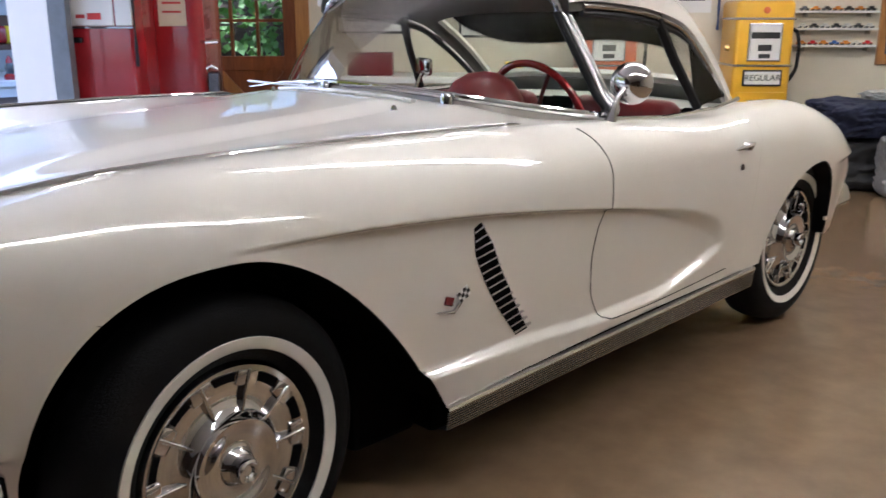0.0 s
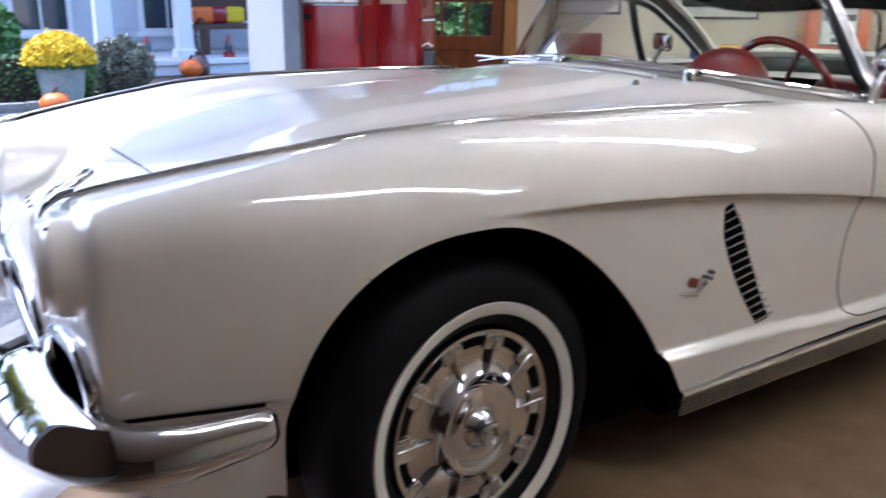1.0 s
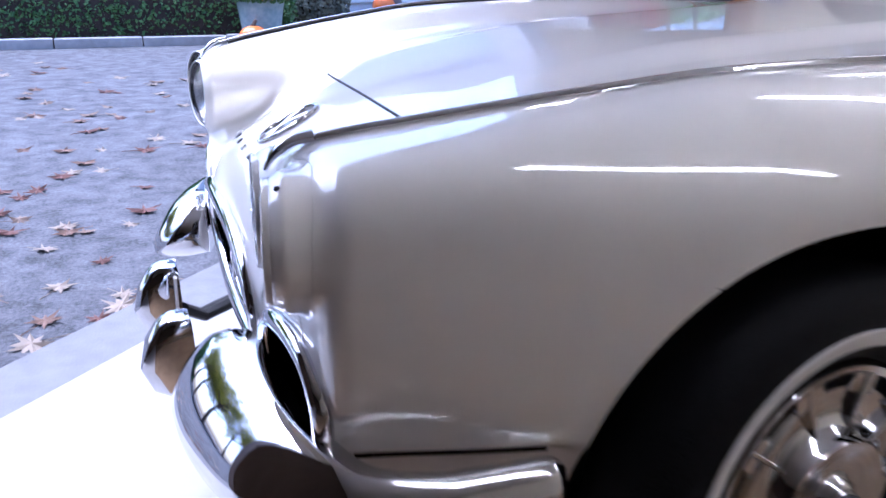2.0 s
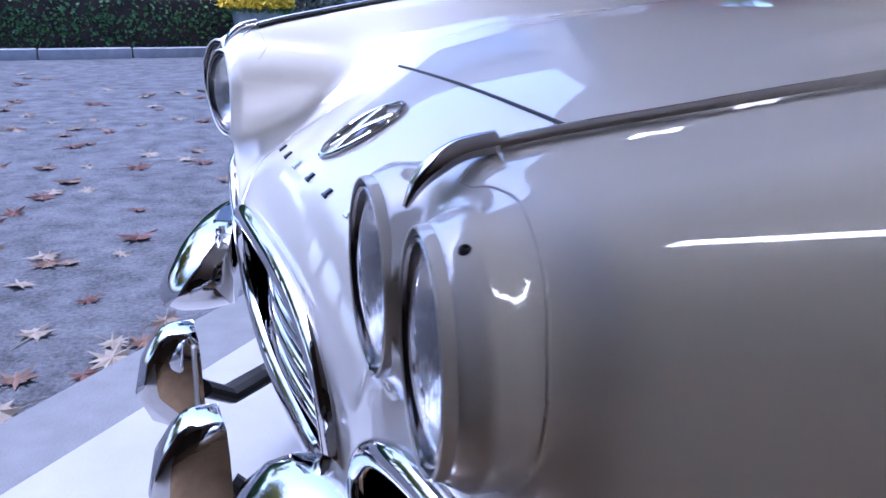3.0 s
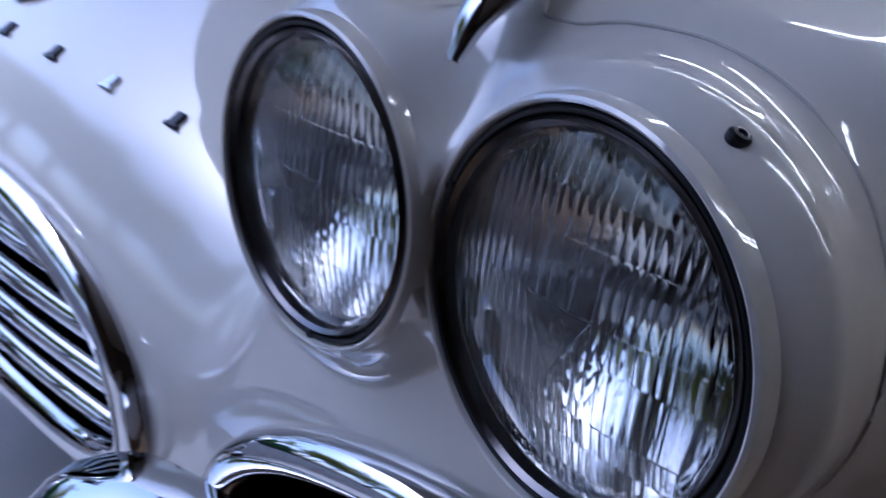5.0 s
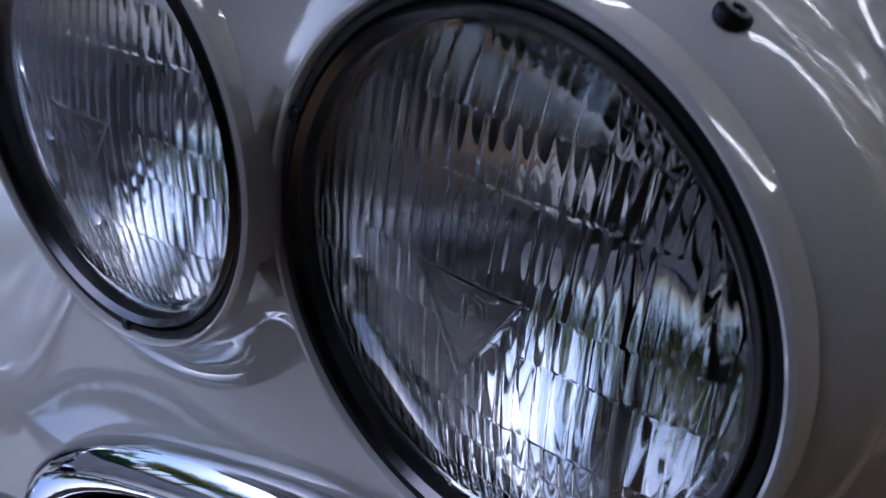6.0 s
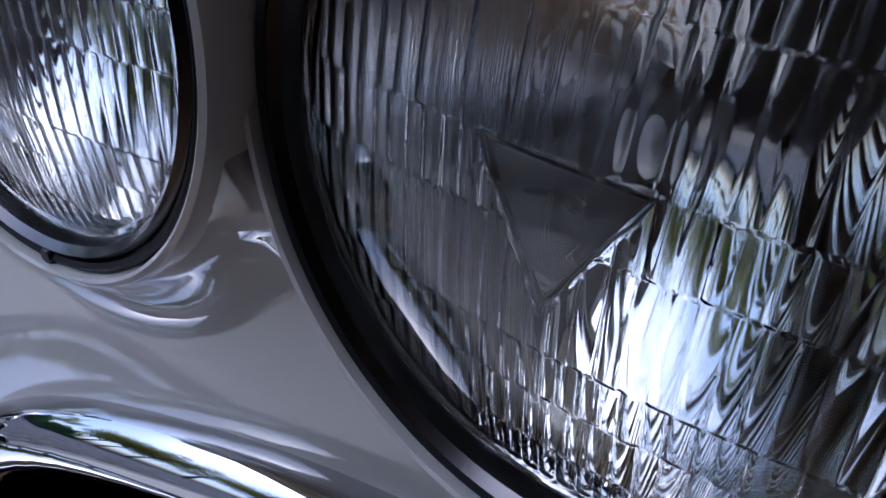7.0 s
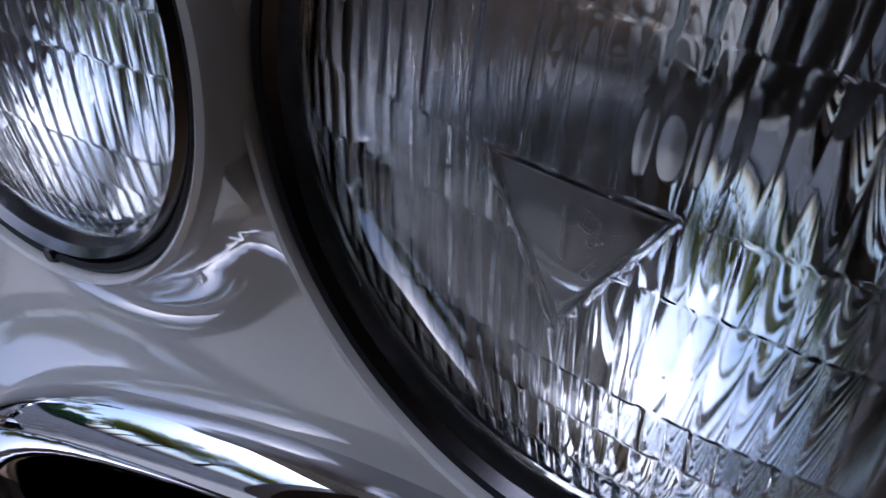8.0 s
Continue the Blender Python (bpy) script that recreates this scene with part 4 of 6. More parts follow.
# rear bumper end
both("rear_bumper", lambda: sweep([tuple(k) for k in curve([(2.99, -0.80, 0.44, 0.03, 0.03, -80), (3.15, -0.79, 0.445, 0.045, 0.035, -60), (3.25, -0.70, 0.45, 0.05, 0.04, -20), (3.28, -0.45, 0.45, 0.05, 0.04, 0)], 20)], BLADE), M_CHROME, "chrome rear bumper half", smooth=True, angle=0.9)

# ---------------------------------------------------------------- windscreen, hardtop and cabin
WS_BASE = curve([(1.385, -0.730, 0.922), (1.30, -0.710, 0.933), (1.16, -0.60, 0.957), (1.06, -0.40, 0.981), (1.015, -0.2, 0.996), (1.0, 0, 1.001), (1.015, 0.2, 0.996), (1.06, 0.40, 0.981), (1.16, 0.60, 0.957), (1.30, 0.710, 0.933), (1.385, 0.730, 0.922)], 60)
WS_TOP = curve([(1.345, -0.572, 1.222), (1.345, -0.555, 1.250), (1.35, -0.50, 1.287), (1.325, -0.35, 1.309), (1.315, -0.18, 1.318), (1.31, 0, 1.321), (1.315, 0.18, 1.318), (1.325, 0.35, 1.309), (1.35, 0.50, 1.287), (1.345, 0.555, 1.250), (1.345, 0.572, 1.222)], 60)
bm = bmesh.new()
rows = []
for k in range(9):
    s = k / 8
    rows.append([bm.verts.new(Vector(a).lerp(Vector(b), s) + Vector((-0.025 * math.sin(math.pi * s), 0, 0))) for a, b in zip(WS_BASE, WS_TOP)])
for p, q in zip(rows, rows[1:]):
    for j in range(len(p) - 1):
        bm.faces.new((p[j], p[j + 1], q[j + 1], q[j]))
bmesh.ops.solidify(bm, geom=bm.faces[:], thickness=0.005)
ws = part("windscreen", bm, M_PANE, car, "curved clear windscreen in a chrome frame", smooth=True)
ws.visible_shadow = False
part("screen_frame", tube([tuple(p) for p in WS_BASE], 0.012, 10), M_CHROME, ws, smooth=True)
bm = bmesh.new()
edge = [(bm.verts.new(Vector(p) + Vector((0.002, 0, -0.004))), bm.verts.new(Vector(p) + Vector((-0.016 * (1 - abs(p[1])), math.copysign(0.012, p[1]) * abs(p[1]), -0.05)))) for p in WS_BASE]
for p, q in zip(edge, edge[1:]):
    bm.faces.new((p[0], q[0], q[1], p[1]))
bmesh.ops.solidify(bm, geom=bm.faces[:], thickness=0.006)
part("cowl_strip", bm, M_PAINT, ws, "white painted strip under the screen", smooth=True)
part("screen_frame", tube([tuple(p) for p in WS_TOP], 0.013, 10), M_CHROME, ws, smooth=True)
for e, sd in ((0, -1), (-1, 1)):
    a, b = Vector(WS_BASE[e]), Vector(WS_TOP[e])
    # the post bends round the lower corner into the foot of the screen
    foot = [tuple(a + Vector((-0.030, -0.004 * sd, 0.002))), tuple(a + Vector((0.004, 0.002 * sd, 0.004))), tuple(a + Vector((0.017, 0.001 * sd, 0.020)))]
    line = curve(foot + [tuple(a.lerp(b, q) + Vector((0.015 * (1 - q) + 0.008, 0, 0))) for q in (0.2, 0.4, 0.6, 0.8, 1.0)], 30)
    part("screen_post", tube([tuple(p) for p in line], [0.010] + [0.013] * 28 + [0.012], 12), M_CHROME, ws, smooth=True)
    part("screen_post", tube([tuple(Vector(p) + Vector((0.021, 0.006 * sd, 0))) for p in line[5:]], 0.010, 12), M_CHROME, ws, smooth=True)
    part("screen_seal", tube([tuple(Vector(p) + Vector((-0.015, -0.010 * sd, 0.002))) for p in line[3:]], 0.0125, 10), M_BLACK, ws, "black rubber seal", smooth=True)


def roof_z(x):
    return hermite([1.30, 1.40, 1.62, 1.90, 2.06, 2.19, 2.30, 2.40], [1.348, 1.354, 1.342, 1.294, 1.208, 1.114, 1.014, 0.912], x)


DROP = 0.10


def roof_surface(t, off, glazed=False):
    bm = bmesh.new()
    rows = []
    for x in np.linspace(1.345, 2.40, 34):
        hw = float(np.interp(x, [1.32, 1.6, 2.0, 2.4], [0.60, 0.625, 0.63, 0.61]))
        z = float(roof_z(np.array([x]))[0])
        row = []
        for w in np.linspace(-1, 1, 31):
            th = w * math.pi / 2
            row.append(bm.verts.new((x, math.copysign(abs(math.sin(th)) ** 0.8, w) * hw, z - DROP * (1 - max(math.cos(th), 0) ** 0.5) + off)))
        rows.append(row)
    for i, (p, q) in enumerate(zip(rows, rows[1:])):
        for j in range(30):
            if (20 <= i <= 30 and 3 <= j <= 26) == glazed:
                bm.faces.new((p[j], p[j + 1], q[j + 1], q[j]))
    bmesh.ops.delete(bm, geom=[v for v in bm.verts if not v.link_faces], context="VERTS")
    bmesh.ops.solidify(bm, geom=bm.faces[:], thickness=t)
    return bm


top = part("hardtop", roof_surface(0.022, 0.0), M_PAINT, car, "white removable hardtop", smooth=True)
part("headliner", roof_surface(0.004, -0.026), M_LINER, top, smooth=True)
part("rear_window", roof_surface(0.004, -0.012, True), M_PANE, top, "curved clear rear window", smooth=True).visible_shadow = False
for s in (-1, 1):
    edge = [Vector((x, s * (float(np.interp(x, [1.32, 1.6, 2.0, 2.4], [0.60, 0.625, 0.63, 0.61])) + 0.006), float(roof_z(np.array([x]))[0]) - DROP - 0.012)) for x in np.linspace(1.40, 2.37, 30)]
    part("drip_rail", tube(edge, 0.010, 8), M_CHROME, top, smooth=True)
    part("window_seal", tube([p + Vector((0, -0.004 * s, -0.022)) for p in edge[:26]], 0.011, 8), M_BLACK, top, smooth=True)
    part("rear_post", tube([(1.79, s * 0.625, 1.215), (1.87, s * 0.66, 1.06), (1.97, s * 0.70, 0.905)], 0.017, 8), M_BLACK, top, "black door window post", smooth=True)
    bm = bmesh.new()
    vs = [bm.verts.new(p) for p in ((1.80, s * 0.63, 1.205), (1.98, s * 0.632, 1.165), (2.13, s * 0.63, 1.06), (2.30, s * 0.63, 0.92), (1.99, s * 0.68, 0.90))]
    bm.faces.new(vs)
    bmesh.ops.solidify(bm, geom=bm.faces[:], thickness=0.004)
    q = part("quarter_glass", bm, M_PANE, top)
    q.visible_shadow = False
part("belt_trim", tube([(1.40, -0.742, 0.912), (1.7, -0.735, 0.893), (2.05, -0.725, 0.897), (2.38, -0.64, 0.905)], 0.009, 8), M_CHROME, car, smooth=True)
part("belt_trim", tube([(1.40, 0.742, 0.912), (1.7, 0.735, 0.893), (2.05, 0.725, 0.897), (2.38, 0.64, 0.905)], 0.009, 8), M_CHROME, car, smooth=True)

# cabin
part("cabin_tub", boxes((1.17, 2.15, -0.66, 0.66, 0.45, 0.50)), M_REDV, car)
for s in (-1, 1):
    part("door_panel", boxes((1.2, 2.12, s * 0.655 - 0.02, s * 0.655 + 0.02, 0.5, 0.885), bevel=0.015), M_REDV, car, "red vinyl door panel")
dash = part("dashboard", sweep([(1.27, y, 0.86 + 0.012 * math.cos(y * 3), 0.07, 0.09, 180) for y in np.linspace(-0.64, 0.64, 20)], BLADE), M_REDV, car, "padded red dashboard", smooth=True)
part("instrument_hood", lathe([(0.0001, 0.165), (0.05, 0.158), (0.095, 0.132), (0.125, 0.085), (0.140, 0.03), (0.145, -0.04)], 40, "z"), M_REDV, dash, "red domed instrument hood", m=Matrix.Translation((1.255, -0.345, 0.880)), smooth=True)
sw_m = Matrix.Translation((1.50, -0.37, 0.890)) @ Matrix.Rotation(radians(68), 4, "Y")
sw = part("steering_wheel", tube([(0.188 * math.cos(a), 0.188 * math.sin(a), 0) for a in np.linspace(0, 2 * math.pi, 48, endpoint=False)], 0.0125, 10, closed=True), M_REDGLOSS, car, "thin red steering wheel", m=sw_m, smooth=True)
for a in (90, 210, 330):
    part("spoke", tube([(0, 0, -0.02), (0.183 * math.cos(radians(a)), 0.183 * math.sin(radians(a)), 0)], 0.008, 8, flat=0.4), M_STEEL, sw, m=sw_m, smooth=True)
part("horn_button", lathe([(0.0001, 0.02), (0.03, 0.015), (0.045, 0), (0.05, -0.03)], 28, "z"), M_REDGLOSS, sw, m=sw_m, smooth=True)
part("steering_column", tube([(1.50, -0.37, 0.890), (1.22, -0.37, 0.78)], 0.022, 12), M_REDGLOSS, sw, smooth=True)
for y in (-0.34, 0.34):
    st = part("seat", boxes((1.60, 1.98, y - 0.24, y + 0.24, 0.50, 0.66), bevel=0.05, seg=4), M_REDV, car, "red vinyl bucket seat", smooth=True, angle=1.2)
    part("seat_back", boxes((-0.06, 0.06, -0.23, 0.23, 0, 0.37), bevel=0.05, seg=4), M_REDV, st, m=Matrix.Translation((1.99, y, 0.55)) @ Matrix.Rotation(radians(14), 4, "Y"), smooth=True, angle=1.2)
im = part("inside_mirror", boxes((-0.014, 0.014, -0.070, 0.070, -0.027, 0.027), bevel=0.012, seg=3), M_CHROME, car, "small inside mirror on the dashboard", m=Matrix.Translation((1.19, -0.14, 1.055)) @ Matrix.Rotation(radians(-30), 4, "Z"), smooth=True)
part("stem", tube([(1.15, -0.14, 0.93), (1.16, -0.14, 1.0), (1.19, -0.14, 1.045)], 0.007, 8), M_CHROME, im, smooth=True)
# wipers and cowl vent
for y0, y1 in ((-0.40, 0.02), (0.12, 0.56)):
    pv = Vector((0.985 + 0.05 * (abs(y0) > 0.2), y0, on_top(0.97, y0) + 0.012))
    w = part("wiper", lathe([(0.0001, 0.022), (0.014, 0.019), (0.020, 0.008), (0.022, -0.015)], 20, "z"), M_CHROME, car, "chrome windscreen wiper", m=Matrix.Translation(pv), smooth=True)
    end = Vector((0.975, y1, on_top(0.975, y1) + 0.022))
    part("arm", tube([pv + Vector((0, 0, 0.015)), pv.lerp(end, 0.5) + Vector((-0.01, 0, 0.018)), end], [0.006, 0.005, 0.004], 8, flat=0.6), M_CHROME, w, smooth=True)
    mid = pv.lerp(end, 0.75) + Vector((0.015, 0, 0.012))
    part("blade", tube([mid + Vector((0.03, -0.18, -0.004)), mid, mid + Vector((0.02, 0.18, -0.002))], 0.005, 8), M_STEEL, w, smooth=True)
part("cowl_vent", tube([(0.955, y, on_top(0.955, y) + 0.006) for y in np.linspace(-0.34, 0.34, 20)], 0.012, 8, flat=0.6), M_PAINT, car, smooth=True)
for y in (-0.30, 0.30):
    part("washer_jet", lathe([(0.0001, 0.014), (0.006, 0.012), (0.010, 0.0), (0.010, -0.01)], 14, "z"), M_CHROME, car, m=Matrix.Translation((0.86, y - 0.06, on_top(0.86, y - 0.06))), smooth=True)

# stand-in frame and floor pan, added dark to block light under the body
part("underbody", boxes((-0.33, 2.95, -0.52, 0.52, 0.15, 0.30), (0.64, 2.15, -0.74, 0.74, 0.145, 0.28), (0.44, 0.66, -0.66, 0.66, 0.13, 0.62), bevel=0.02), M_DARK, car, "dark stand-in underbody that blocks light under the car")

# push the far side of the nose back to match the camera's view
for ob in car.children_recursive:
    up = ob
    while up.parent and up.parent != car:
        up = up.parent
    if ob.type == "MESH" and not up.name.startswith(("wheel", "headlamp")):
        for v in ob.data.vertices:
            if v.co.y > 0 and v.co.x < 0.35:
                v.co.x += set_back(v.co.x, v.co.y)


# ================================================================ the garage's things
M_COKE = mat("red_enamel", (0.30, 0.012, 0.016), 0.25, coat=0.7, noise_amt=0.15, scale=6)
M_COKEW = mat("white_enamel", (0.72, 0.72, 0.70), 0.3, coat=0.5, noise_amt=0.08, scale=6)
M_REDINK = mat("red_print", (0.45, 0.03, 0.03), 0.5, noise_amt=0.1, scale=40)
M_PAPER = mat("aged_paper", (0.66, 0.56, 0.42), 0.8, noise_amt=0.15, scale=20)
M_WOOD = mat("stained_wood", (0.26, 0.085, 0.025), 0.35, coat=0.3, color2=(0.13, 0.035, 0.012), scale=14, stretch=(1, 6, 0.6), bump=0.05, bump_scale=60)
M_WOODL = mat("varnished_pine", (0.42, 0.21, 0.06), 0.35, coat=0.3, color2=(0.27, 0.115, 0.03), scale=14, stretch=(1, 6, 0.6), bump=0.05, bump_scale=60)
M_YELLOW = mat("yellow_enamel", (0.75, 0.42, 0.012), 0.3, coat=0.6, noise_amt=0.12, scale=5)
M_INK = mat("black_print", (0.02, 0.02, 0.022), 0.5, noise_amt=0.2, scale=40)
M_BLUE = mat("blue_cloth", (0.05, 0.10, 0.32), 0.8, noise_amt=0.25, scale=20)
M_NAVY = mat("navy_cloth", (0.02, 0.025, 0.06), 0.9, noise_amt=0.4, scale=12, bump=0.3, bump_scale=40)
M_CHAR = mat("charcoal_cloth", (0.03, 0.03, 0.032), 0.9, noise_amt=0.4, scale=12, bump=0.3, bump_scale=40)
M_GREYBAG = mat("clear_grey_bag", (0.25, 0.25, 0.26), 0.4, noise_amt=0.4, scale=10, bump=0.3, bump_scale=30)
M_BRASS = mat("brass", (0.55, 0.38, 0.14), 0.3, 1.0, noise_amt=0.2, scale=30)
M_ORANGE = mat("orange_enamel", (0.60, 0.13, 0.03), 0.35, coat=0.4, noise_amt=0.15, scale=30)


def put(ob, u, n, z=0.0, turn=0.0):
    ob.matrix_world = GAR @ pose(u, n, z, 0, 0, turn)
    return ob


def text_mesh(words, size, material, parent, m, name="lettering"):
    cu = bpy.data.curves.new(name, "FONT")
    cu.body, cu.size, cu.align_x, cu.align_y, cu.extrude = words, size, "CENTER", "CENTER", 0.0015
    tmp = bpy.data.objects.new(name, cu)
    me = bpy.data.meshes.new_from_object(tmp)
    bpy.data.objects.remove(tmp)
    me.transform(m)
    me.materials.clear()
    me.materials.append(material)
    ob = new(name, me)
    ob.parent = parent
    return ob


# faces of upright things look along -u; letters stand upright on that face
FACE = Matrix(((0, 0, -1, 0), (-1, 0, 0, 0), (0, 1, 0, 0), (0, 0, 0, 1)))

# narrow drinks machine, white above and red below
vm = new("drinks_machine")
tagged(vm, "narrow vintage drinks machine, white over red enamel", "vending machine")
part("cabinet", boxes((0.0, 0.42, -0.185, 0.185, 0.0, 1.48), bevel=0.03, seg=4), M_COKE, vm, smooth=True)
part("upper_panel", boxes((-0.008, 0.02, -0.075, 0.175, 1.165, 1.46), bevel=0.006), M_COKEW, vm, "white enamel upper panel")
part("coin_panel", boxes((-0.008, 0.02, -0.175, -0.083, 1.165, 1.46), bevel=0.006), M_COKEW, vm, "white coin panel")
part("door_trim", boxes((-0.012, 0.01, -0.18, 0.18, 1.150, 1.162), bevel=0.002, seg=1), M_CHROME, vm)
part("latch", boxes((-0.03, 0.0, 0.10, 0.165, 1.075, 1.105), bevel=0.006), M_RING, vm, "grey door latch")
part("side_handle", tube([(-0.01, -0.19, 1.42), (-0.028, -0.195, 1.30), (-0.028, -0.195, 1.05), (-0.01, -0.19, 0.95)], 0.010, 8), M_DARKMETAL, vm, smooth=True)
for k, (c, w, h) in enumerate(((0.105, 0.05, 0.020), (0.03, 0.075, 0.034))):
    part("print_bar", boxes((-0.0105, -0.0085, c - w / 2, c + w / 2, 1.215 - h / 2, 1.215 + h / 2)), M_REDINK, vm)
put(vm, 2.72, 0.915)

# rounded red cooler beside it, with a paper note and chrome handle
rc = new("red_cooler")
tagged(rc, "rounded red enamel cooler with a paper note on it", "cooler")
part("cabinet", boxes((0.0, 0.45, -0.16, 0.16, 0.0, 1.50), bevel=0.06, seg=5), M_COKE, rc, smooth=True)
part("paper_note", boxes((-0.006, -0.002, -0.075, 0.085, 1.16, 1.46), bevel=0.001, seg=1), M_PAPER, rc, "yellowed paper note with faint print")
for z in (1.37, 1.33, 1.29, 1.24):
    part("print_bar", boxes((-0.0085, -0.0062, -0.05, 0.06, z - 0.006, z + 0.006)), M_REDINK, rc)
part("handle", tube([(0.02, -0.15, 1.07), (-0.03, -0.19, 1.07), (-0.03, -0.26, 1.075)], 0.012, 8), M_CHROME, rc, smooth=True)
part("bottle_opener", boxes((0.0, 0.05, -0.25, -0.17, 0.70, 0.90), bevel=0.012), M_RING, rc, "steel bottle opener box")
part("opener_lip", tube([(-0.01, -0.24, 0.915), (-0.02, -0.21, 0.94), (-0.01, -0.175, 0.92)], 0.010, 8), M_CHROME, rc, smooth=True)
put(rc, 3.05, 0.62)

# wooden half-glazed door in the side wall
door = tagged(new("door_1"), "stained wooden half-glazed door with nine panes", "door", kind="structure")
dn, dw = (DN0 + DN1) / 2, DN1 - DN0
for a, b, z0, z1 in ((-dw / 2, -dw / 2 + 0.105, 0.0, 2.03), (dw / 2 - 0.105, dw / 2, 0.0, 2.03), (-dw / 2 + 0.105, dw / 2 - 0.105, 0.0, 0.24), (-dw / 2 + 0.105, dw / 2 - 0.105, 0.79, 0.905), (-dw / 2 + 0.105, dw / 2 - 0.105, 1.90, 2.03)):
    part("rail", boxes((0.0, 0.045, a, b, z0, z1), bevel=0.004, seg=1), M_WOOD, door)
part("lower_panel", boxes((0.016, 0.03, -dw / 2 + 0.10, dw / 2 - 0.10, 0.2, 0.8)), M_WOOD, door)
for s in (-1, 1):
    part("brace", boxes((-0.001, 0.02, -0.045, 0.045, -0.40, 0.40), bevel=0.003, seg=1), M_WOODL if s < 0 else M_WOOD, door, m=Matrix.Translation((0, 0, 0.51)) @ Matrix.Rotation(radians(42 * s), 4, "X"))
gw, gh = dw - 0.21, 1.90 - 0.905
for i in (1, 2):
    y = -gw / 2 + gw * i / 3
    part("glazing_bar", boxes((0.004, 0.04, y - 0.012, y + 0.012, 0.905, 1.90), bevel=0.003, seg=1), M_WOOD, door)
for i in (1, 2, 3):
    z = 0.905 + gh * i / 4 + 0.03
    part("glazing_bar", boxes((0.005, 0.039, -gw / 2, gw / 2, z - 0.012, z + 0.012), bevel=0.003, seg=1), M_WOOD, door)
pane = part("pane", boxes((0.018, 0.022, -gw / 2, gw / 2, 0.905, 1.90)), M_PANE, door)
pane.visible_shadow = False
part("door_knob", lathe([(0.0001, 0.055), (0.02, 0.052), (0.026, 0.035), (0.012, 0.02), (0.012, 0.0)], 20, "x"), M_BRASS, door, m=Matrix.Translation((0, dw / 2 - 0.05, 0.79)), smooth=True)
door.matrix_world = GAR @ pose(U1 + 0.02, dn, 0.0)
for a, b, z0, z1 in ((DN0 - 0.11, DN0, 0, 2.16), (DN0, DN1, 2.05, 2.16)):
    gar_box("trim_door_casing", U1 - 0.02, U1 - 0.001, a, b, z0, z1, M_WOODL, "varnished pine door casing", "casing", bevel=0.003)


def gas_pump(name, label, material, trim):
    p = new(name)
    tagged(p, label, "gas pump", "gas pumps")
    part("cabinet", boxes((0.0, 0.40, -0.215, 0.215, 0.06, 1.325), bevel=0.035, seg=4), material, p, smooth=True)
    part("base", boxes((-0.01, 0.41, -0.225, 0.225, 0.0, 0.06), bevel=0.006), M_INK, p)
    part("front_panel", boxes((-0.012, 0.01, -0.185, 0.185, 0.12, 0.66), bevel=0.008), material, p)
    for z in (1.195, 0.855):
        part("band", boxes((-0.008, 0.402, -0.218, 0.218, z - 0.008, z + 0.008), bevel=0.003, seg=1), M_STEEL, p)
    dial = part("dial_frame", boxes((-0.014, 0.004, -0.125, 0.125, 0.885, 1.165), bevel=0.006), M_STEEL, p)
    part("dial_face", boxes((-0.0185, -0.0145, -0.112, 0.112, 0.897, 1.153)), M_COKEW, dial, "white dial face")
    for z, w, h in ((1.075, 0.21, 0.045), (0.985, 0.10, 0.045), (0.925, 0.085, 0.032)):
        part("number_window", boxes((-0.0215, -0.0188, -w / 2, w / 2, z - h / 2, z + h / 2)), M_INK, dial)
    sg = part("grade_sign", boxes((-0.018, 0.0, -0.145, 0.145, 0.705, 0.825), bevel=0.006), M_INK, p, "white sign with a dark frame")
    part("sign_face", boxes((-0.0215, -0.0185, -0.132, 0.132, 0.718, 0.812)), M_COKEW, sg)
    part("top_badge", lathe([(0.0001, 0.012), (0.02, 0.010), (0.026, 0.0)], 20, "x"), M_ORANGE, p, m=Matrix.Translation((-0.001, 0.0, 1.255)), smooth=True)
    hose = curve([(0.14, -0.225, 1.13), (0.12, -0.275, 1.10), (0.10, -0.295, 0.98), (0.10, -0.29, 0.85), (0.11, -0.24, 0.74), (0.12, -0.225, 0.72)], 24)
    part("hose", tube([tuple(q) for q in hose], 0.014, 8), M_BLACK, p, smooth=True)
    part("side_bracket", lathe([(0.0001, 0.03), (0.02, 0.03), (0.03, 0.0)], 16, "y"), M_BRASS, p, m=Matrix.Translation((0.15, 0.218, 0.98)) @ Matrix.Diagonal((1, -1, 1, 1)), smooth=True)
    return p, sg


pump, sg = gas_pump("gas_pump", "yellow enamelled vintage gas pump with a grade sign", M_YELLOW, M_STEEL)
text_mesh("REGULAR", 0.062, M_INK, sg, Matrix.Translation((-0.023, 0, 0.765)) @ FACE)
put(pump, 4.55, -3.30)
pump2, sg2 = gas_pump("gas_pump", "faded red vintage gas pump with a white dial", M_ORANGE, M_STEEL)
part("print_bar", boxes((-0.024, -0.022, -0.10, 0.10, 0.75, 0.78)), M_INK, sg2)
put(pump2, 4.55, -2.15)

# wall shelves with model cars
for k, z in enumerate((1.245, 1.115, 0.985)):
    sh = new("wall_shelf")
    tagged(sh, "thin white wall shelf for model cars", "shelf", "wall shelves")
    part("board", boxes((-0.10, 0.0, -0.31, 0.31, -0.008, 0.008), bevel=0.002, seg=1), M_COKEW, sh)
    for y in (-0.25, 0.25):
        part("bracket", boxes((-0.085, 0.0, y - 0.004, y + 0.004, -0.04, -0.008)), M_STEEL, sh)
    put(sh, U1, -3.98, z)
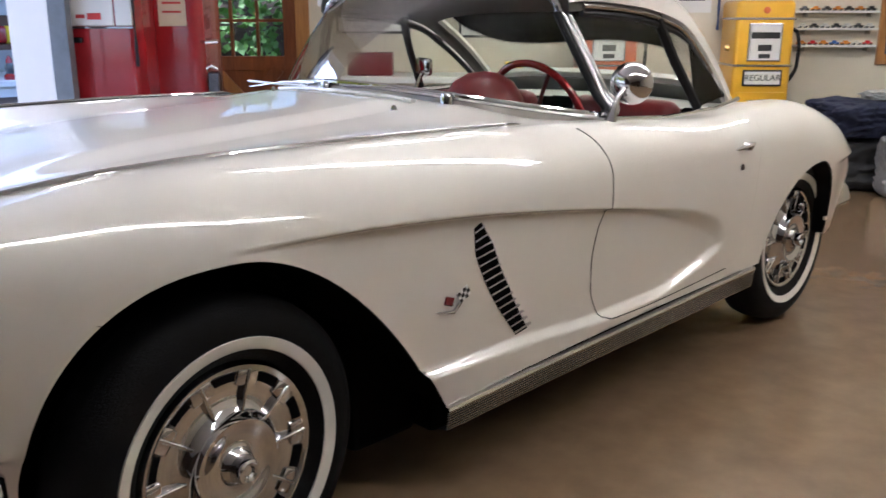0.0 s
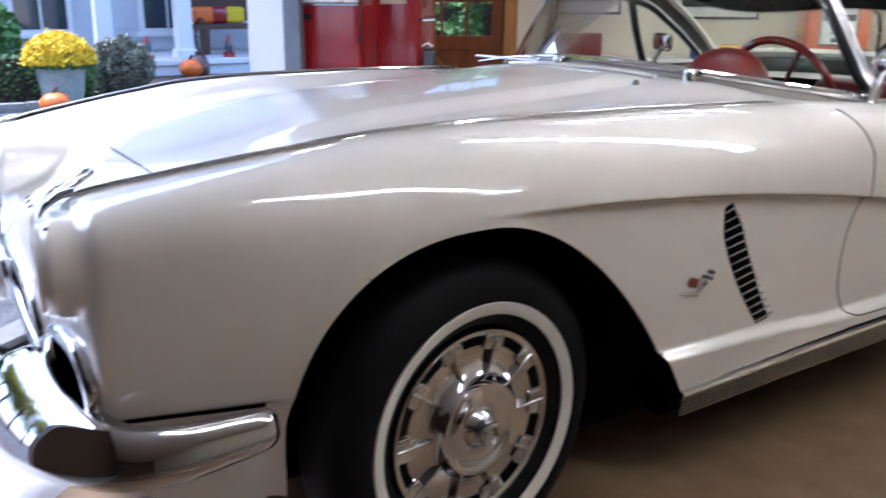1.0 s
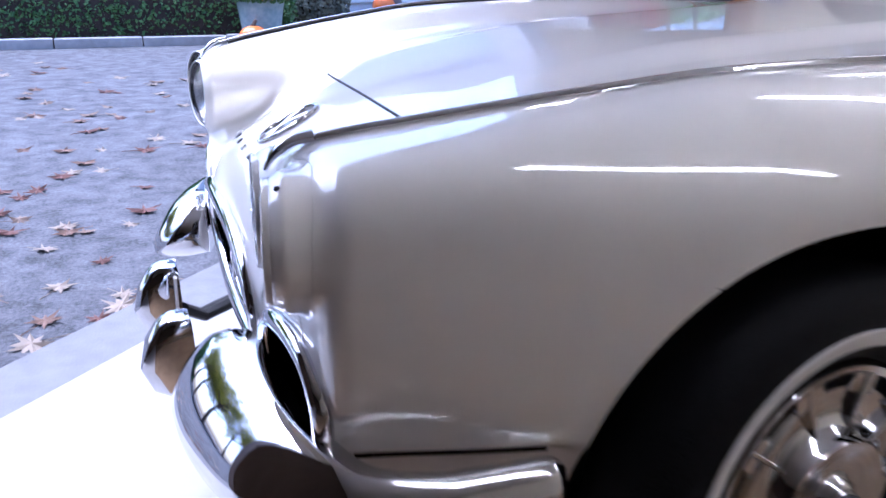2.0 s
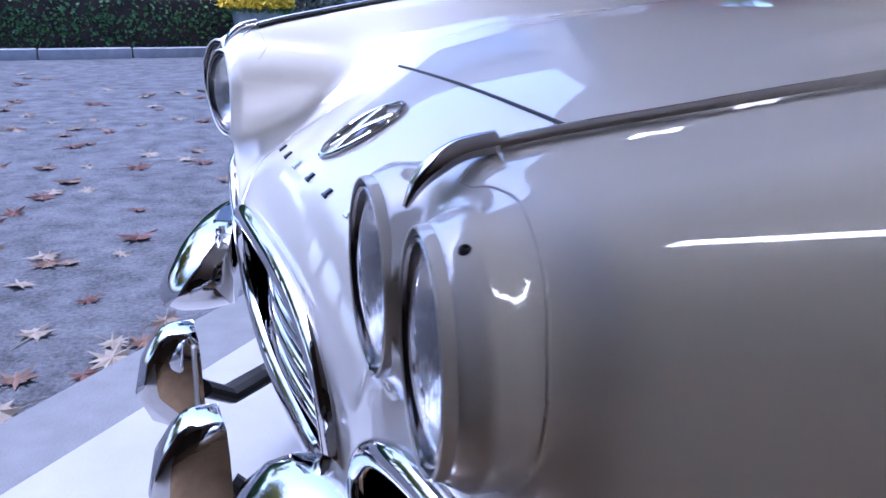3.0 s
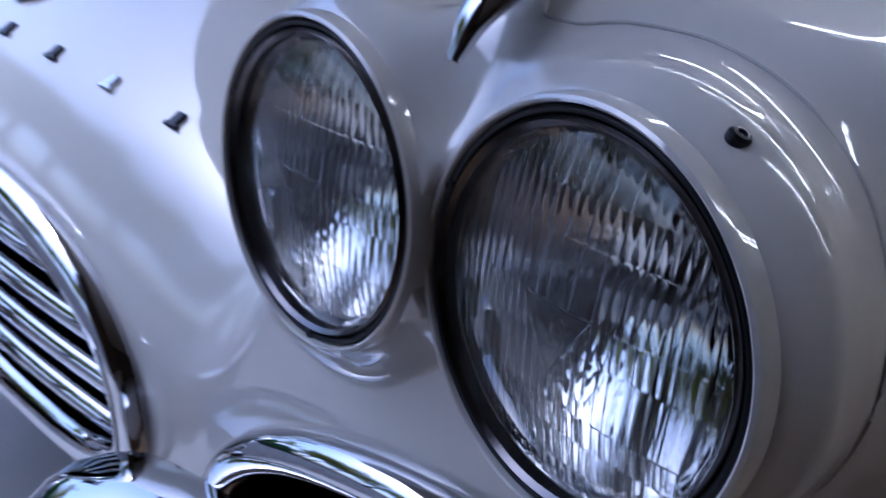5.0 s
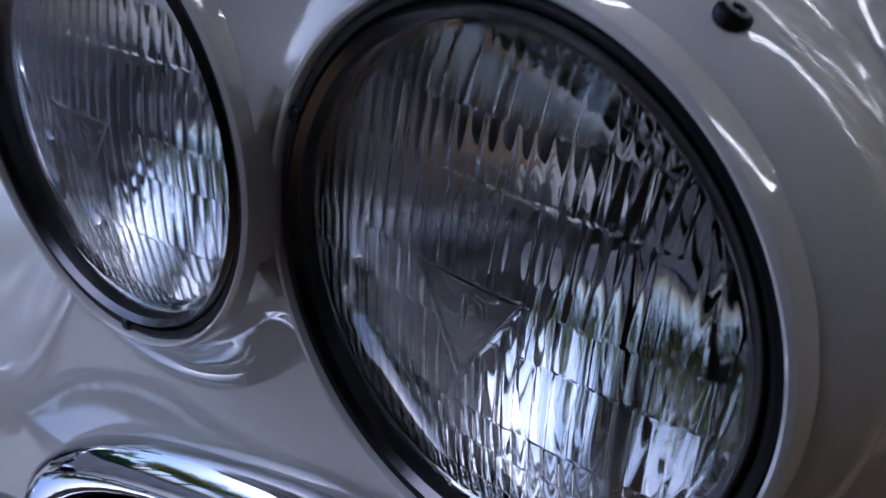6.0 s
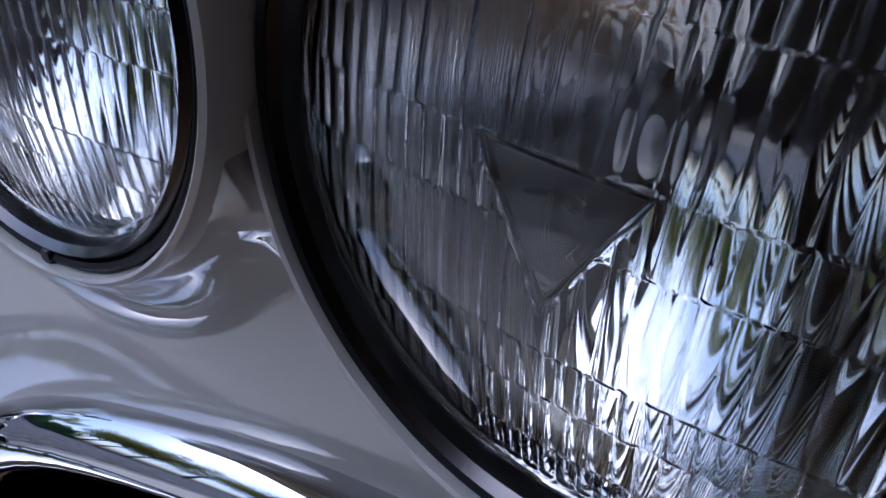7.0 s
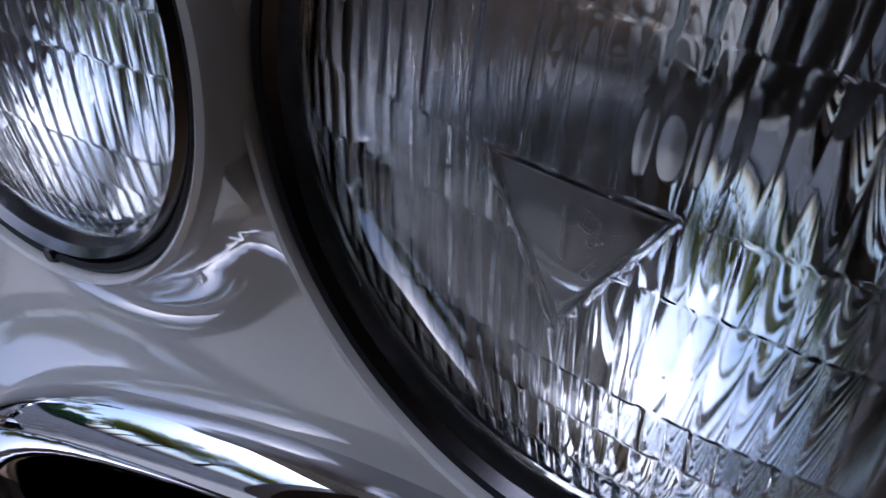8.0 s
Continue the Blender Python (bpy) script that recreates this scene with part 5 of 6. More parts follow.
MC = [mat("toy_paint_%d" % i, c, 0.25, coat=0.6, noise_amt=0.1, scale=40) for i, c in enumerate(((0.02, 0.02, 0.025), (0.45, 0.02, 0.02), (0.55, 0.55, 0.52), (0.05, 0.13, 0.40), (0.60, 0.22, 0.03), (0.10, 0.10, 0.11)))]
random.seed(4)
for k, z in enumerate((1.253, 1.123, 0.993)):
    for j in range(7):
        mc = new("model_car")
        tagged(mc, "small die-cast model car on a wall shelf", "model car", "model cars")
        col = MC[(k * 2 + j * 3 + (j * j) % 4) % 6] if k < 2 else MC[(4, 1, 4, 3, 4, 2, 1)[j]]
        bm = boxes((-0.018, 0.018, -0.036, 0.036, 0.008, 0.022), (-0.015, 0.015, -0.018, 0.016, 0.018, 0.036), bevel=0.005)
        part("shell", bm, col, mc, smooth=True)
        for x in (-0.016, 0.016):
            for y in (-0.022, 0.022):
                part("wheel", lathe([(0.0001, 0.004), (0.008, 0.004), (0.008, -0.004), (0.0001, -0.004)], 10, "x"), M_INK, mc, m=Matrix.Translation((x, y, 0.008)))
        put(mc, U1 - 0.05, -3.72 - j * 0.086, z)

# framed window on the side wall, posters, and a jacket on a hook
wn = tagged(new("window_1"), "wood-framed wall window with an opaque dark blue pane", "window", kind="structure")
for a, b, z0, z1 in ((-0.35, -0.29, 0, 0.9), (0.29, 0.35, 0, 0.9), (-0.29, 0.29, 0, 0.08), (-0.29, 0.29, 0.82, 0.9)):
    part("frame", boxes((-0.03, 0.0, a, b, z0, z1), bevel=0.004, seg=1), M_WOODL, wn)
# opaque pane; its blue stands in for the light outside
part("pane", boxes((-0.012, -0.008, -0.29, 0.29, 0.08, 0.82)), mat("dark_blue_pane", (0.06, 0.10, 0.18), 0.1, coat=1.0, noise_amt=0.3, scale=6), wn)
put(wn, U1, -4.68, 0.84)


def poster(label, n, z, w, h, face, frame, bars):
    p = new("poster")
    tagged(p, label, "poster")
    part("sheet", boxes((-0.006, -0.001, -w / 2, w / 2, -h / 2, h / 2)), face, p)
    if frame:
        for a, b, c, d in ((-w / 2 - 0.02, -w / 2, -h / 2 - 0.02, h / 2 + 0.02), (w / 2, w / 2 + 0.02, -h / 2 - 0.02, h / 2 + 0.02), (-w / 2, w / 2, -h / 2 - 0.02, -h / 2), (-w / 2, w / 2, h / 2, h / 2 + 0.02)):
            part("frame", boxes((-0.014, 0.0, a, b, c, d)), frame, p)
    for y, zz, bw, bh, mm in bars:
        part("print_bar", boxes((-0.009, -0.0065, y - bw / 2, y + bw / 2, zz - bh / 2, zz + bh / 2)), mm, p)
    return put(p, U1, n, z)


poster("blue and white notice on the wall", -2.86, 1.42, 0.30, 0.36, M_COKEW, None, ((0, 0.1, 0.26, 0.08, M_BLUE), (0, -0.02, 0.2, 0.02, M_INK), (0, -0.08, 0.2, 0.02, M_INK)))
poster("framed photograph of a dark car", -0.35, 1.22, 0.55, 0.24, M_COKEW, M_INK, ((0, 0, 0.45, 0.09, M_CHAR), (0, 0.06, 0.25, 0.05, M_CHAR)))
poster("framed photograph of a dark car", -1.35, 1.18, 0.60, 0.22, M_COKEW, M_INK, ((0, 0, 0.5, 0.08, M_CHAR), (0.05, 0.05, 0.3, 0.05, M_CHAR)))
poster("small red and white enamel sign", -2.40, 1.52, 0.22, 0.20, M_COKEW, None, ((0, 0, 0.16, 0.05, M_REDINK),))
poster("small purple flower print by the door", 0.02, 1.45, 0.12, 0.18, M_COKEW, None, ((0, 0, 0.08, 0.08, M_BLUE),))
tw = new("towel")
tagged(tw, "blue towel hanging from a hook on the wall", "towel")
part("cloth", sweep([(0, 0, z, 0.012, 0.045 + 0.012 * math.sin(z * 30), 0) for z in np.linspace(1.12, 1.55, 14)], BLADE), M_BLUE, tw, smooth=True)
put(tw, U1 - 0.05, -3.06, 0.0)


# heap of covered goods beyond the car's tail
def heap(name, label, category, u, n, w, d, h, material, seed, z0=0.0, turn=0.0):
    """A soft crumpled bundle: boxy below, folded above."""
    bm = bmesh.new()
    bmesh.ops.create_icosphere(bm, subdivisions=5, radius=1)
    for v in bm.verts:
        q = v.co.copy()
        q /= (abs(q.x) ** 4 + abs(q.y) ** 4 + abs(q.z) ** 4) ** 0.25
        f = noise.noise(Vector((q.x * 1.3 + seed, q.y * 2.2, q.z * 1.5)))
        fold = abs(noise.noise(Vector((q.x * 2.5, q.y * 1.1 + seed, q.z * 5.0 + q.y * 1.5))))
        k = 0.86 + 0.24 * f + 0.34 * fold + 0.10 * noise.noise(q * 6 + Vector((seed, 0, 0))) + 0.05 * abs(noise.noise(q * 13))
        v.co = Vector((q.x * d / 2 * k, q.y * w / 2 * k, max(0, (q.z * 0.5 + 0.5)) * h * (0.70 + 0.30 * k)))
    ob = part(name, bm, material, smooth=True, angle=3)
    tagged(ob, label, category)
    return put(ob, u, n, z0, turn)


heap("duffel_bag", "charcoal duffel bag lying on the floor", "bag", 4.25, -3.95, 0.85, 0.6, 0.40, M_CHAR, 1.0)
heap("duffel_bag", "dark duffel bag in the heap on the floor", "bag", 4.10, -4.55, 0.7, 0.6, 0.44, M_CHAR, 5.0, turn=15)
heap("folded_jacket", "navy jacket thrown over the bags", "jacket", 4.15, -3.82, 0.55, 0.5, 0.26, M_NAVY, 3.0, 0.38, 8)
heap("folded_jacket", "black jacket crumpled on the bags", "jacket", 4.05, -4.18, 0.40, 0.45, 0.27, M_INK, 23.0, 0.39, 30)
heap("folded_cloth", "grey cloth draped over the bags", "cloth", 4.05, -4.6, 0.5, 0.45, 0.22, M_GREYBAG, 7.0, 0.42, -12)
heap("folded_cloth", "white cloth lying on the bundle", "cloth", 4.22, -4.12, 0.34, 0.30, 0.07, M_COKEW, 17.0, 0.63, 20)
heap("plastic_bag", "grey clear plastic bag beside the heap", "bag", 3.85, -4.05, 0.26, 0.25, 0.42, M_GREYBAG, 9.0)
heap("red_bag", "dark red cloth bag in the heap", "bag", 3.86, -4.30, 0.26, 0.25, 0.36, M_REDV, 13.0)
heap("dark_bag", "small black bag on the floor before the heap", "bag", 3.80, -4.16, 0.20, 0.2, 0.16, M_INK, 31.0)
heap("red_bag", "red cloth bundle between the dark bags", "bag", 3.90, -4.62, 0.30, 0.25, 0.44, M_REDV, 37.0)
nt_ = part("paper_sheet", boxes((-0.14, 0.14, -0.22, 0.22, 0.0, 0.004)), M_COKEW)
tagged(nt_, "loose white papers lying on the bundle", "paper")
put(nt_, 4.15, -4.2, 0.672, 20)

# work bench along the back, seen through the cabin
bench = new("work_bench")
tagged(bench, "long pale bench along the garage wall", "bench")
part("bench_top", boxes((0, 0.55, -0.85, 0.85, 0.73, 0.78), bevel=0.006), M_COKEW, bench)
for y in (-0.8, 0.8):
    for x in (0.06, 0.49):
        part("leg", boxes((x - 0.03, x + 0.03, y - 0.03, y + 0.03, 0, 0.73)), M_GREY, bench)
put(bench, U1 - 0.56, -1.0)
for y, hw, h, m_, l in ((-0.36, 0.17, 0.17, M_REDV, "red toolbox standing on the bench"), (-1.22, 0.045, 0.07, M_BLUE, "small blue box standing on the bench"), (-1.45, 0.07, 0.10, M_YELLOW, "small yellow box standing on the bench")):
    tb = part("box", boxes((0, 0.2, -hw, hw, 0, h), bevel=0.012), m_, smooth=True)
    tagged(tb, l, "box")
    put(tb, U1 - 0.45, y, 0.78)


# ================================================================ outside
M_BARK = mat("bark", (0.10, 0.07, 0.05), 0.9, noise_amt=0.4, scale=20, bump=0.5, bump_scale=40)
M_SIDING = mat("pale_siding", (0.55, 0.58, 0.62), 0.6, noise_amt=0.06, scale=6)
M_WGLASS = mat("house_window_glass", (0.05, 0.06, 0.08), 0.08, coat=1.0, noise_amt=0.3, scale=3)
M_POT = mat("glazed_pot", (0.22, 0.32, 0.33), 0.25, coat=0.6, color2=(0.38, 0.46, 0.46), scale=18)
M_PUMPKIN = mat("pumpkin_skin", (0.75, 0.17, 0.02), 0.4, noise_amt=0.2, scale=8, bump=0.05)
M_MUM = mat("yellow_petals", (0.80, 0.58, 0.01), 0.7, noise_amt=0.15, scale=30)
M_KERB = mat("kerb_stone", (0.33, 0.32, 0.31), 0.85, noise_amt=0.3, scale=14, bump=0.3, bump_scale=90)
# mulch of the bed; also the dark that paints shade inside bushes
M_SOIL_AND_SHADE = mat("mulch", (0.05, 0.035, 0.025), 0.95, noise_amt=0.5, scale=40, bump=0.8, bump_scale=80)


def leaf_mat(name, a, b):
    m = mat(name, a, 0.6, noise_amt=0.1, scale=3)
    nt = m.node_tree
    geo = nt.nodes.new("ShaderNodeNewGeometry")
    mix = nt.nodes.new("ShaderNodeMix")
    mix.data_type = "RGBA"
    mix.inputs["A"].default_value, mix.inputs["B"].default_value = (*a, 1), (*b, 1)
    nt.links.new(geo.outputs["Random Per Island"], mix.inputs["Factor"])
    nt.links.new(mix.outputs["Result"], nt.nodes["Principled BSDF"].inputs["Base Color"])
    return m


M_HEDGE = leaf_mat("hedge_leaves", (0.045, 0.11, 0.03), (0.10, 0.20, 0.05))
M_CONIFER = leaf_mat("conifer_leaves", (0.05, 0.13, 0.025), (0.11, 0.24, 0.05))
M_GREYLEAF = leaf_mat("grey_green_leaves", (0.10, 0.12, 0.09), (0.20, 0.20, 0.14))
M_TREE = leaf_mat("tree_leaves", (0.07, 0.13, 0.02), (0.42, 0.36, 0.05))
tree_nodes = M_TREE.node_tree
glow = tree_nodes.nodes.new("ShaderNodeBsdfTranslucent")
blend = tree_nodes.nodes.new("ShaderNodeMixShader")
blend.inputs[0].default_value = 0.5
leaf_bsdf = tree_nodes.nodes["Principled BSDF"]
tree_nodes.links.new(leaf_bsdf.inputs["Base Color"].links[0].from_socket, glow.inputs["Color"])
tree_nodes.links.new(leaf_bsdf.outputs[0], blend.inputs[1])
tree_nodes.links.new(glow.outputs[0], blend.inputs[2])
tree_nodes.links.new(blend.outputs[0], tree_nodes.nodes["Material Output"].inputs["Surface"])


def leaves(rng, pts, normals, size):
    """Small bent leaves at points, as vertices and faces."""
    n = len(pts)
    d = rng.normal(size=(n, 3)) + normals * 0.9
    d /= np.linalg.norm(d, axis=1, keepdims=True)
    r = np.cross(d, rng.normal(size=(n, 3)))
    r /= np.linalg.norm(r, axis=1, keepdims=True)
    w = np.cross(d, r)
    s = size * rng.uniform(0.6, 1.3, (n, 1))
    v = np.stack([pts - r * s * 0.35, pts - w * s * 0.5 + d * s * 0.08, pts + r * s * 0.35, pts + w * s * 0.6 + d * s * 0.1], 1).reshape(-1, 3)
    return v, np.arange(4 * n).reshape(-1, 4)


def bush(name, label, category, center, half, count, size, material, seed, box_like=False, ragged=0.12, trunk=True):
    """Clump of many small leaves over a solid core, dark in place of inner shade."""
    rng = np.random.default_rng(seed)
    ob = new(name)
    tagged(ob, label, category)
    p = rng.normal(size=(count, 3))
    p /= np.linalg.norm(p, axis=1, keepdims=True)
    if box_like:
        p = p / np.max(np.abs(p), axis=1, keepdims=True) * (1 - 0.04 * rng.random((count, 1)))
    nrm = p.copy()
    rad = 1 + ragged * np.sin(p[:, :1] * 7 + seed) * np.cos(p[:, 1:2] * 6) - 0.25 * rng.random((count, 1)) ** 3
    pts = p * rad * np.array(half) + np.array(center)
    pts[:, 2] = np.maximum(pts[:, 2], center[2] - half[2])
    v, f = leaves(rng, pts, nrm, size)
    crown = mesh_ob("crown", v, f, material, False, ob)
    tagged(crown, kind="stuff")
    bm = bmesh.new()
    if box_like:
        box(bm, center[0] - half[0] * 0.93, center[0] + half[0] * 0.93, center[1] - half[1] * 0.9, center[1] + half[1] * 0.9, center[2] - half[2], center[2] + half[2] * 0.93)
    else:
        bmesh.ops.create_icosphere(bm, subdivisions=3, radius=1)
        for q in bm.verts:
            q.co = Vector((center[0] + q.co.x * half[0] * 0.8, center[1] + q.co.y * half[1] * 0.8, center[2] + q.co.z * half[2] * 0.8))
    part("inner_shrub", bm, M_SOIL_AND_SHADE, ob)
    if trunk:
        part("trunk", tube([(center[0], center[1], -0.05), (center[0] + 0.02, center[1], center[2])], [0.05, 0.03], 8), M_BARK, ob, smooth=True)
    return ob


KY = 8.62
for i in range(16):
    x = -7.6 + i * 0.9
    k = part("trim_kerb_stone", boxes((x, x + 0.885, KY, KY + 0.16, -0.2, 0.075 - 0.004 * (i % 3)), bevel=0.015), M_KERB, smooth=True)
    tagged(k, "weathered concrete kerb stone along the bed", "kerb", kind="structure")
bed = part("ground_bed", boxes((-40, 40, KY + 0.165, 60, -0.3, 0.05)), M_SOIL_AND_SHADE)
tagged(bed, "dark mulch bed behind the kerb", "planting bed", kind="structure")
bush("hedge", "clipped dark green box hedge along the driveway", "hedge", (-2.6, 9.25, 0.30), (3.95, 0.38, 0.26), 30000, 0.045, M_HEDGE, 3, True, 0.02, False)
bush("conifer", "bright green spreading conifer behind the hedge", "shrub", (-1.3, 10.7, 0.75), (1.9, 1.0, 0.9), 16000, 0.10, M_CONIFER, 5, False, 0.22)
bush("conifer", "bright green spreading conifer behind the hedge", "shrub", (-4.8, 11.0, 0.9), (1.9, 1.0, 1.2), 14000, 0.10, M_CONIFER, 6, False, 0.22)
bush("shrub", "loose grey-green shrub beside the porch", "shrub", (1.78, 9.55, 0.36), (0.34, 0.34, 0.36), 5000, 0.05, M_GREYLEAF, 7, False, 0.2)

pot = new("flower_pot")
tagged(pot, "tall glazed blue-green pot standing by the kerb", "pot")
part("vessel", lathe([(0.0001, 0.0), (0.17, 0.0), (0.185, 0.02), (0.235, 0.28), (0.262, 0.46), (0.27, 0.50), (0.262, 0.515), (0.245, 0.50), (0.23, 0.44), (0.0001, 0.43)], 48, "z"), M_POT, pot, smooth=True)
pot.matrix_world = pose(0.85, 8.42, -0.028)


def mums(x, y, z, r, h, n, seed):
    ob = new("chrysanthemum")
    tagged(ob, "round mound of yellow chrysanthemums in bloom", "flowers", "potted mums")
    rng = np.random.default_rng(seed)
    p = rng.normal(size=(n, 3))
    p /= np.linalg.norm(p, axis=1, keepdims=True)
    p[:, 2] = np.abs(p[:, 2])
    pts = p * np.array([r, r, h]) * (1 + 0.05 * rng.normal(size=(n, 1)))
    v, f = leaves(rng, pts, p, 0.038)
    tagged(mesh_ob("blossoms", v, f, M_MUM, False, ob), kind="stuff")
    q = pts[: n // 3] * 0.94 - np.array([0, 0, 0.04])
    v, f = leaves(rng, q, p[: n // 3], 0.05)
    tagged(mesh_ob("leaves", v, f, M_HEDGE, False, ob), kind="stuff")
    ob.matrix_world = pose(x, y, z)


mums(0.85, 8.42, 0.50, 0.36, 0.32, 5200, 2)
mums(4.62, 11.75, 0.33, 0.22, 0.25, 2000, 9)


def pumpkin(x, y, z, r, label):
    ob = new("pumpkin")
    tagged(ob, label, "pumpkin", "pumpkins")
    bm = bmesh.new()
    rings = []
    for i in range(1, 20):
        th = math.pi * i / 20
        row = []
        for k in range(60):
            a = 2 * math.pi * k / 60
            rr = r * math.sin(th) * (1 - 0.06 * abs(math.cos(a * 5)) ** 0.6)
            row.append(bm.verts.new((rr * math.cos(a), rr * math.sin(a), r * 0.82 * (math.cos(th) + 1) - 0.03 * r * (abs(math.cos(th)) ** 8))))
        rings.append(row)
    for p, q in zip(rings, rings[1:]):
        for k in range(60):
            bm.faces.new((p[k], p[(k + 1) % 60], q[(k + 1) % 60], q[k]))
    bm.faces.new(rings[0])
    bm.faces.new(rings[-1][::-1])
    part("rind", bm, M_PUMPKIN, ob, smooth=True, angle=1.5)
    part("stem", tube([(0, 0, 1.55 * r), (0.01, 0, 1.75 * r), (0.03, 0.01, 1.95 * r)], [0.03 * r / 0.14, 0.02 * r / 0.14, 0.018 * r / 0.14], 8), M_BARK, ob, smooth=True)
    ob.matrix_world = pose(x, y, z)


pumpkin(0.69, 8.00, -0.03, 0.16, "orange pumpkin on the driveway against the pot")
pumpkin(3.16, 11.2, 0.05, 0.17, "orange pumpkin in front of the porch")
jug = part("stoneware_jug", lathe([(0.0001, 0), (0.13, 0), (0.15, 0.06), (0.15, 0.2), (0.11, 0.29), (0.05, 0.33), (0.055, 0.37), (0.0001, 0.37)], 32, "z"), mat("brown_stoneware", (0.10, 0.05, 0.04), 0.3, coat=0.4, noise_amt=0.2, scale=15), smooth=True, m=pose(3.36, 11.42, 0.05))
tagged(jug, "dark brown stoneware jug beside the porch post", "jug")

# house with its porch
house = new("house")
tagged(house, "pale sided house with a white porch", "house")
wall = part("wall", boxes((0.6, 12.0, 14.2, 20.0, 0.0, 5.4)), M_SIDING, house)
for i in range(26):
    z = 0.32 + i * 0.19
    bm = bmesh.new()
    vs = [bm.verts.new(p) for p in ((0.6, 14.195, z + 0.19), (12, 14.195, z + 0.19), (12, 14.165, z), (0.6, 14.165, z), (0.6, 14.2, z), (12, 14.2, z))]
    bm.faces.new((vs[0], vs[1], vs[2], vs[3]))
    bm.faces.new((vs[3], vs[2], vs[5], vs[4]))
    part("siding_board", bm, M_SIDING, wall)
rf = bmesh.new()
v = [rf.verts.new(p) for p in ((0.1, 13.6, 5.3), (12.5, 13.6, 5.3), (12.5, 20.5, 5.3), (0.1, 20.5, 5.3), (0.1, 17, 7.6), (12.5, 17, 7.6))]
for f in ((0, 1, 5, 4), (2, 3, 4, 5), (0, 4, 3), (1, 2, 5), (3, 2, 1, 0)):
    rf.faces.new([v[i] for i in f])
part("roof", rf, mat("roof_shingles", (0.10, 0.10, 0.11), 0.9, noise_amt=0.3, scale=30), house)
for x0 in (1.1, 3.2, 5.6, 8.0):
    w = part("window", boxes((x0, x0 + 1.0, 14.12, 14.19, 0.62, 2.3), bevel=0.01), M_TRIM, house, "white framed sash window")
    for k in range(2):
        for zz in (0.70, 1.50):
            part("pane", boxes((x0 + 0.09 + k * 0.43, x0 + 0.48 + k * 0.43, 14.11, 14.125, zz, zz + 0.72)), M_WGLASS, w)
    part("sill", boxes((x0 - 0.05, x0 + 1.05, 14.06, 14.19, 0.56, 0.62), bevel=0.006), M_TRIM, w)
porch = part("porch_deck", boxes((2.2, 12.0, 11.7, 14.16, 0.20, 0.29), bevel=0.01), M_TRIM, house)
part("porch_fascia", boxes((2.22, 12.0, 11.74, 11.80, 0.02, 0.20)), M_TRIM, porch)
part("porch_roof", boxes((2.0, 12.2, 11.5, 14.16, 2.75, 2.95), bevel=0.02), M_TRIM, house)
for x in (2.10, 3.30, 6.4, 9.0):
    ps = part("porch_post", boxes((x - 0.12, x + 0.12, 11.8, 12.04, 0.29, 2.75), bevel=0.015), M_TRIM, house, "white square porch post")
    part("post_base", boxes((x - 0.16, x + 0.16, 11.76, 12.08, 0.295, 0.44), bevel=0.02), M_TRIM, ps)
M_BENCHW = mat("dark_bench_wood", (0.10, 0.05, 0.03), 0.6, noise_amt=0.3, scale=12, bump=0.1)
pb = new("porch_bench")
tagged(pb, "dark wooden cart bench with autumn cushions on the porch", "bench")
part("seat", boxes((0, 1.6, 0, 0.55, 0.42, 0.50), bevel=0.01), M_BENCHW, pb)
part("back", boxes((0, 1.6, 0.5, 0.56, 0.55, 0.95), bevel=0.01), M_BENCHW, pb)
for x in (0.1, 1.5):
    part("wheel", tube([(x, 0.0 + 0.3 * math.cos(a), 0.3 + 0.3 * math.sin(a)) for a in np.linspace(0, 2 * math.pi, 28, endpoint=False)], 0.025, 6, closed=True, up=(1, 0, 0)), M_BENCHW, pb, smooth=True)
for x in (0.25, 1.35):
    part("leg", boxes((x - 0.03, x + 0.03, 0.1, 0.45, 0, 0.42)), M_BENCHW, pb)
pb.matrix_world = pose(3.7, 12.6, 0.29)
for x, mm, l in ((3.95, M_PUMPKIN, "orange autumn cushion on the bench"), (4.45, M_MUM, "yellow autumn cushion on the bench"), (4.2, M_COKE, "dark red autumn cushion on the bench")):
    cu_ = part("cushion", boxes((-0.2, 0.2, -0.1, 0.1, 0, 0.28), bevel=0.07, seg=4), mm, smooth=True, angle=2, m=pose(x, 12.85, 0.80))
    tagged(cu_, l, "cushion")
for x in (2.75, 4.05):
    ln = new("lantern")
    tagged(ln, "red lantern standing on the porch floor", "lantern", "lanterns")
    part("base", lathe([(0.0001, 0), (0.09, 0), (0.10, 0.05), (0.06, 0.09), (0.0001, 0.09)], 20, "z"), M_COKE, ln, smooth=True)
    part("globe", lathe([(0.0001, 0.09), (0.055, 0.09), (0.07, 0.16), (0.05, 0.25), (0.0001, 0.25)], 20, "z"), M_WGLASS, ln, smooth=True)
    part("cap", lathe([(0.0001, 0.36), (0.02, 0.35), (0.05, 0.28), (0.055, 0.25), (0.0001, 0.25)], 20, "z"), M_COKE, ln, smooth=True)
    ln.matrix_world = pose(x, 12.0, 0.29)


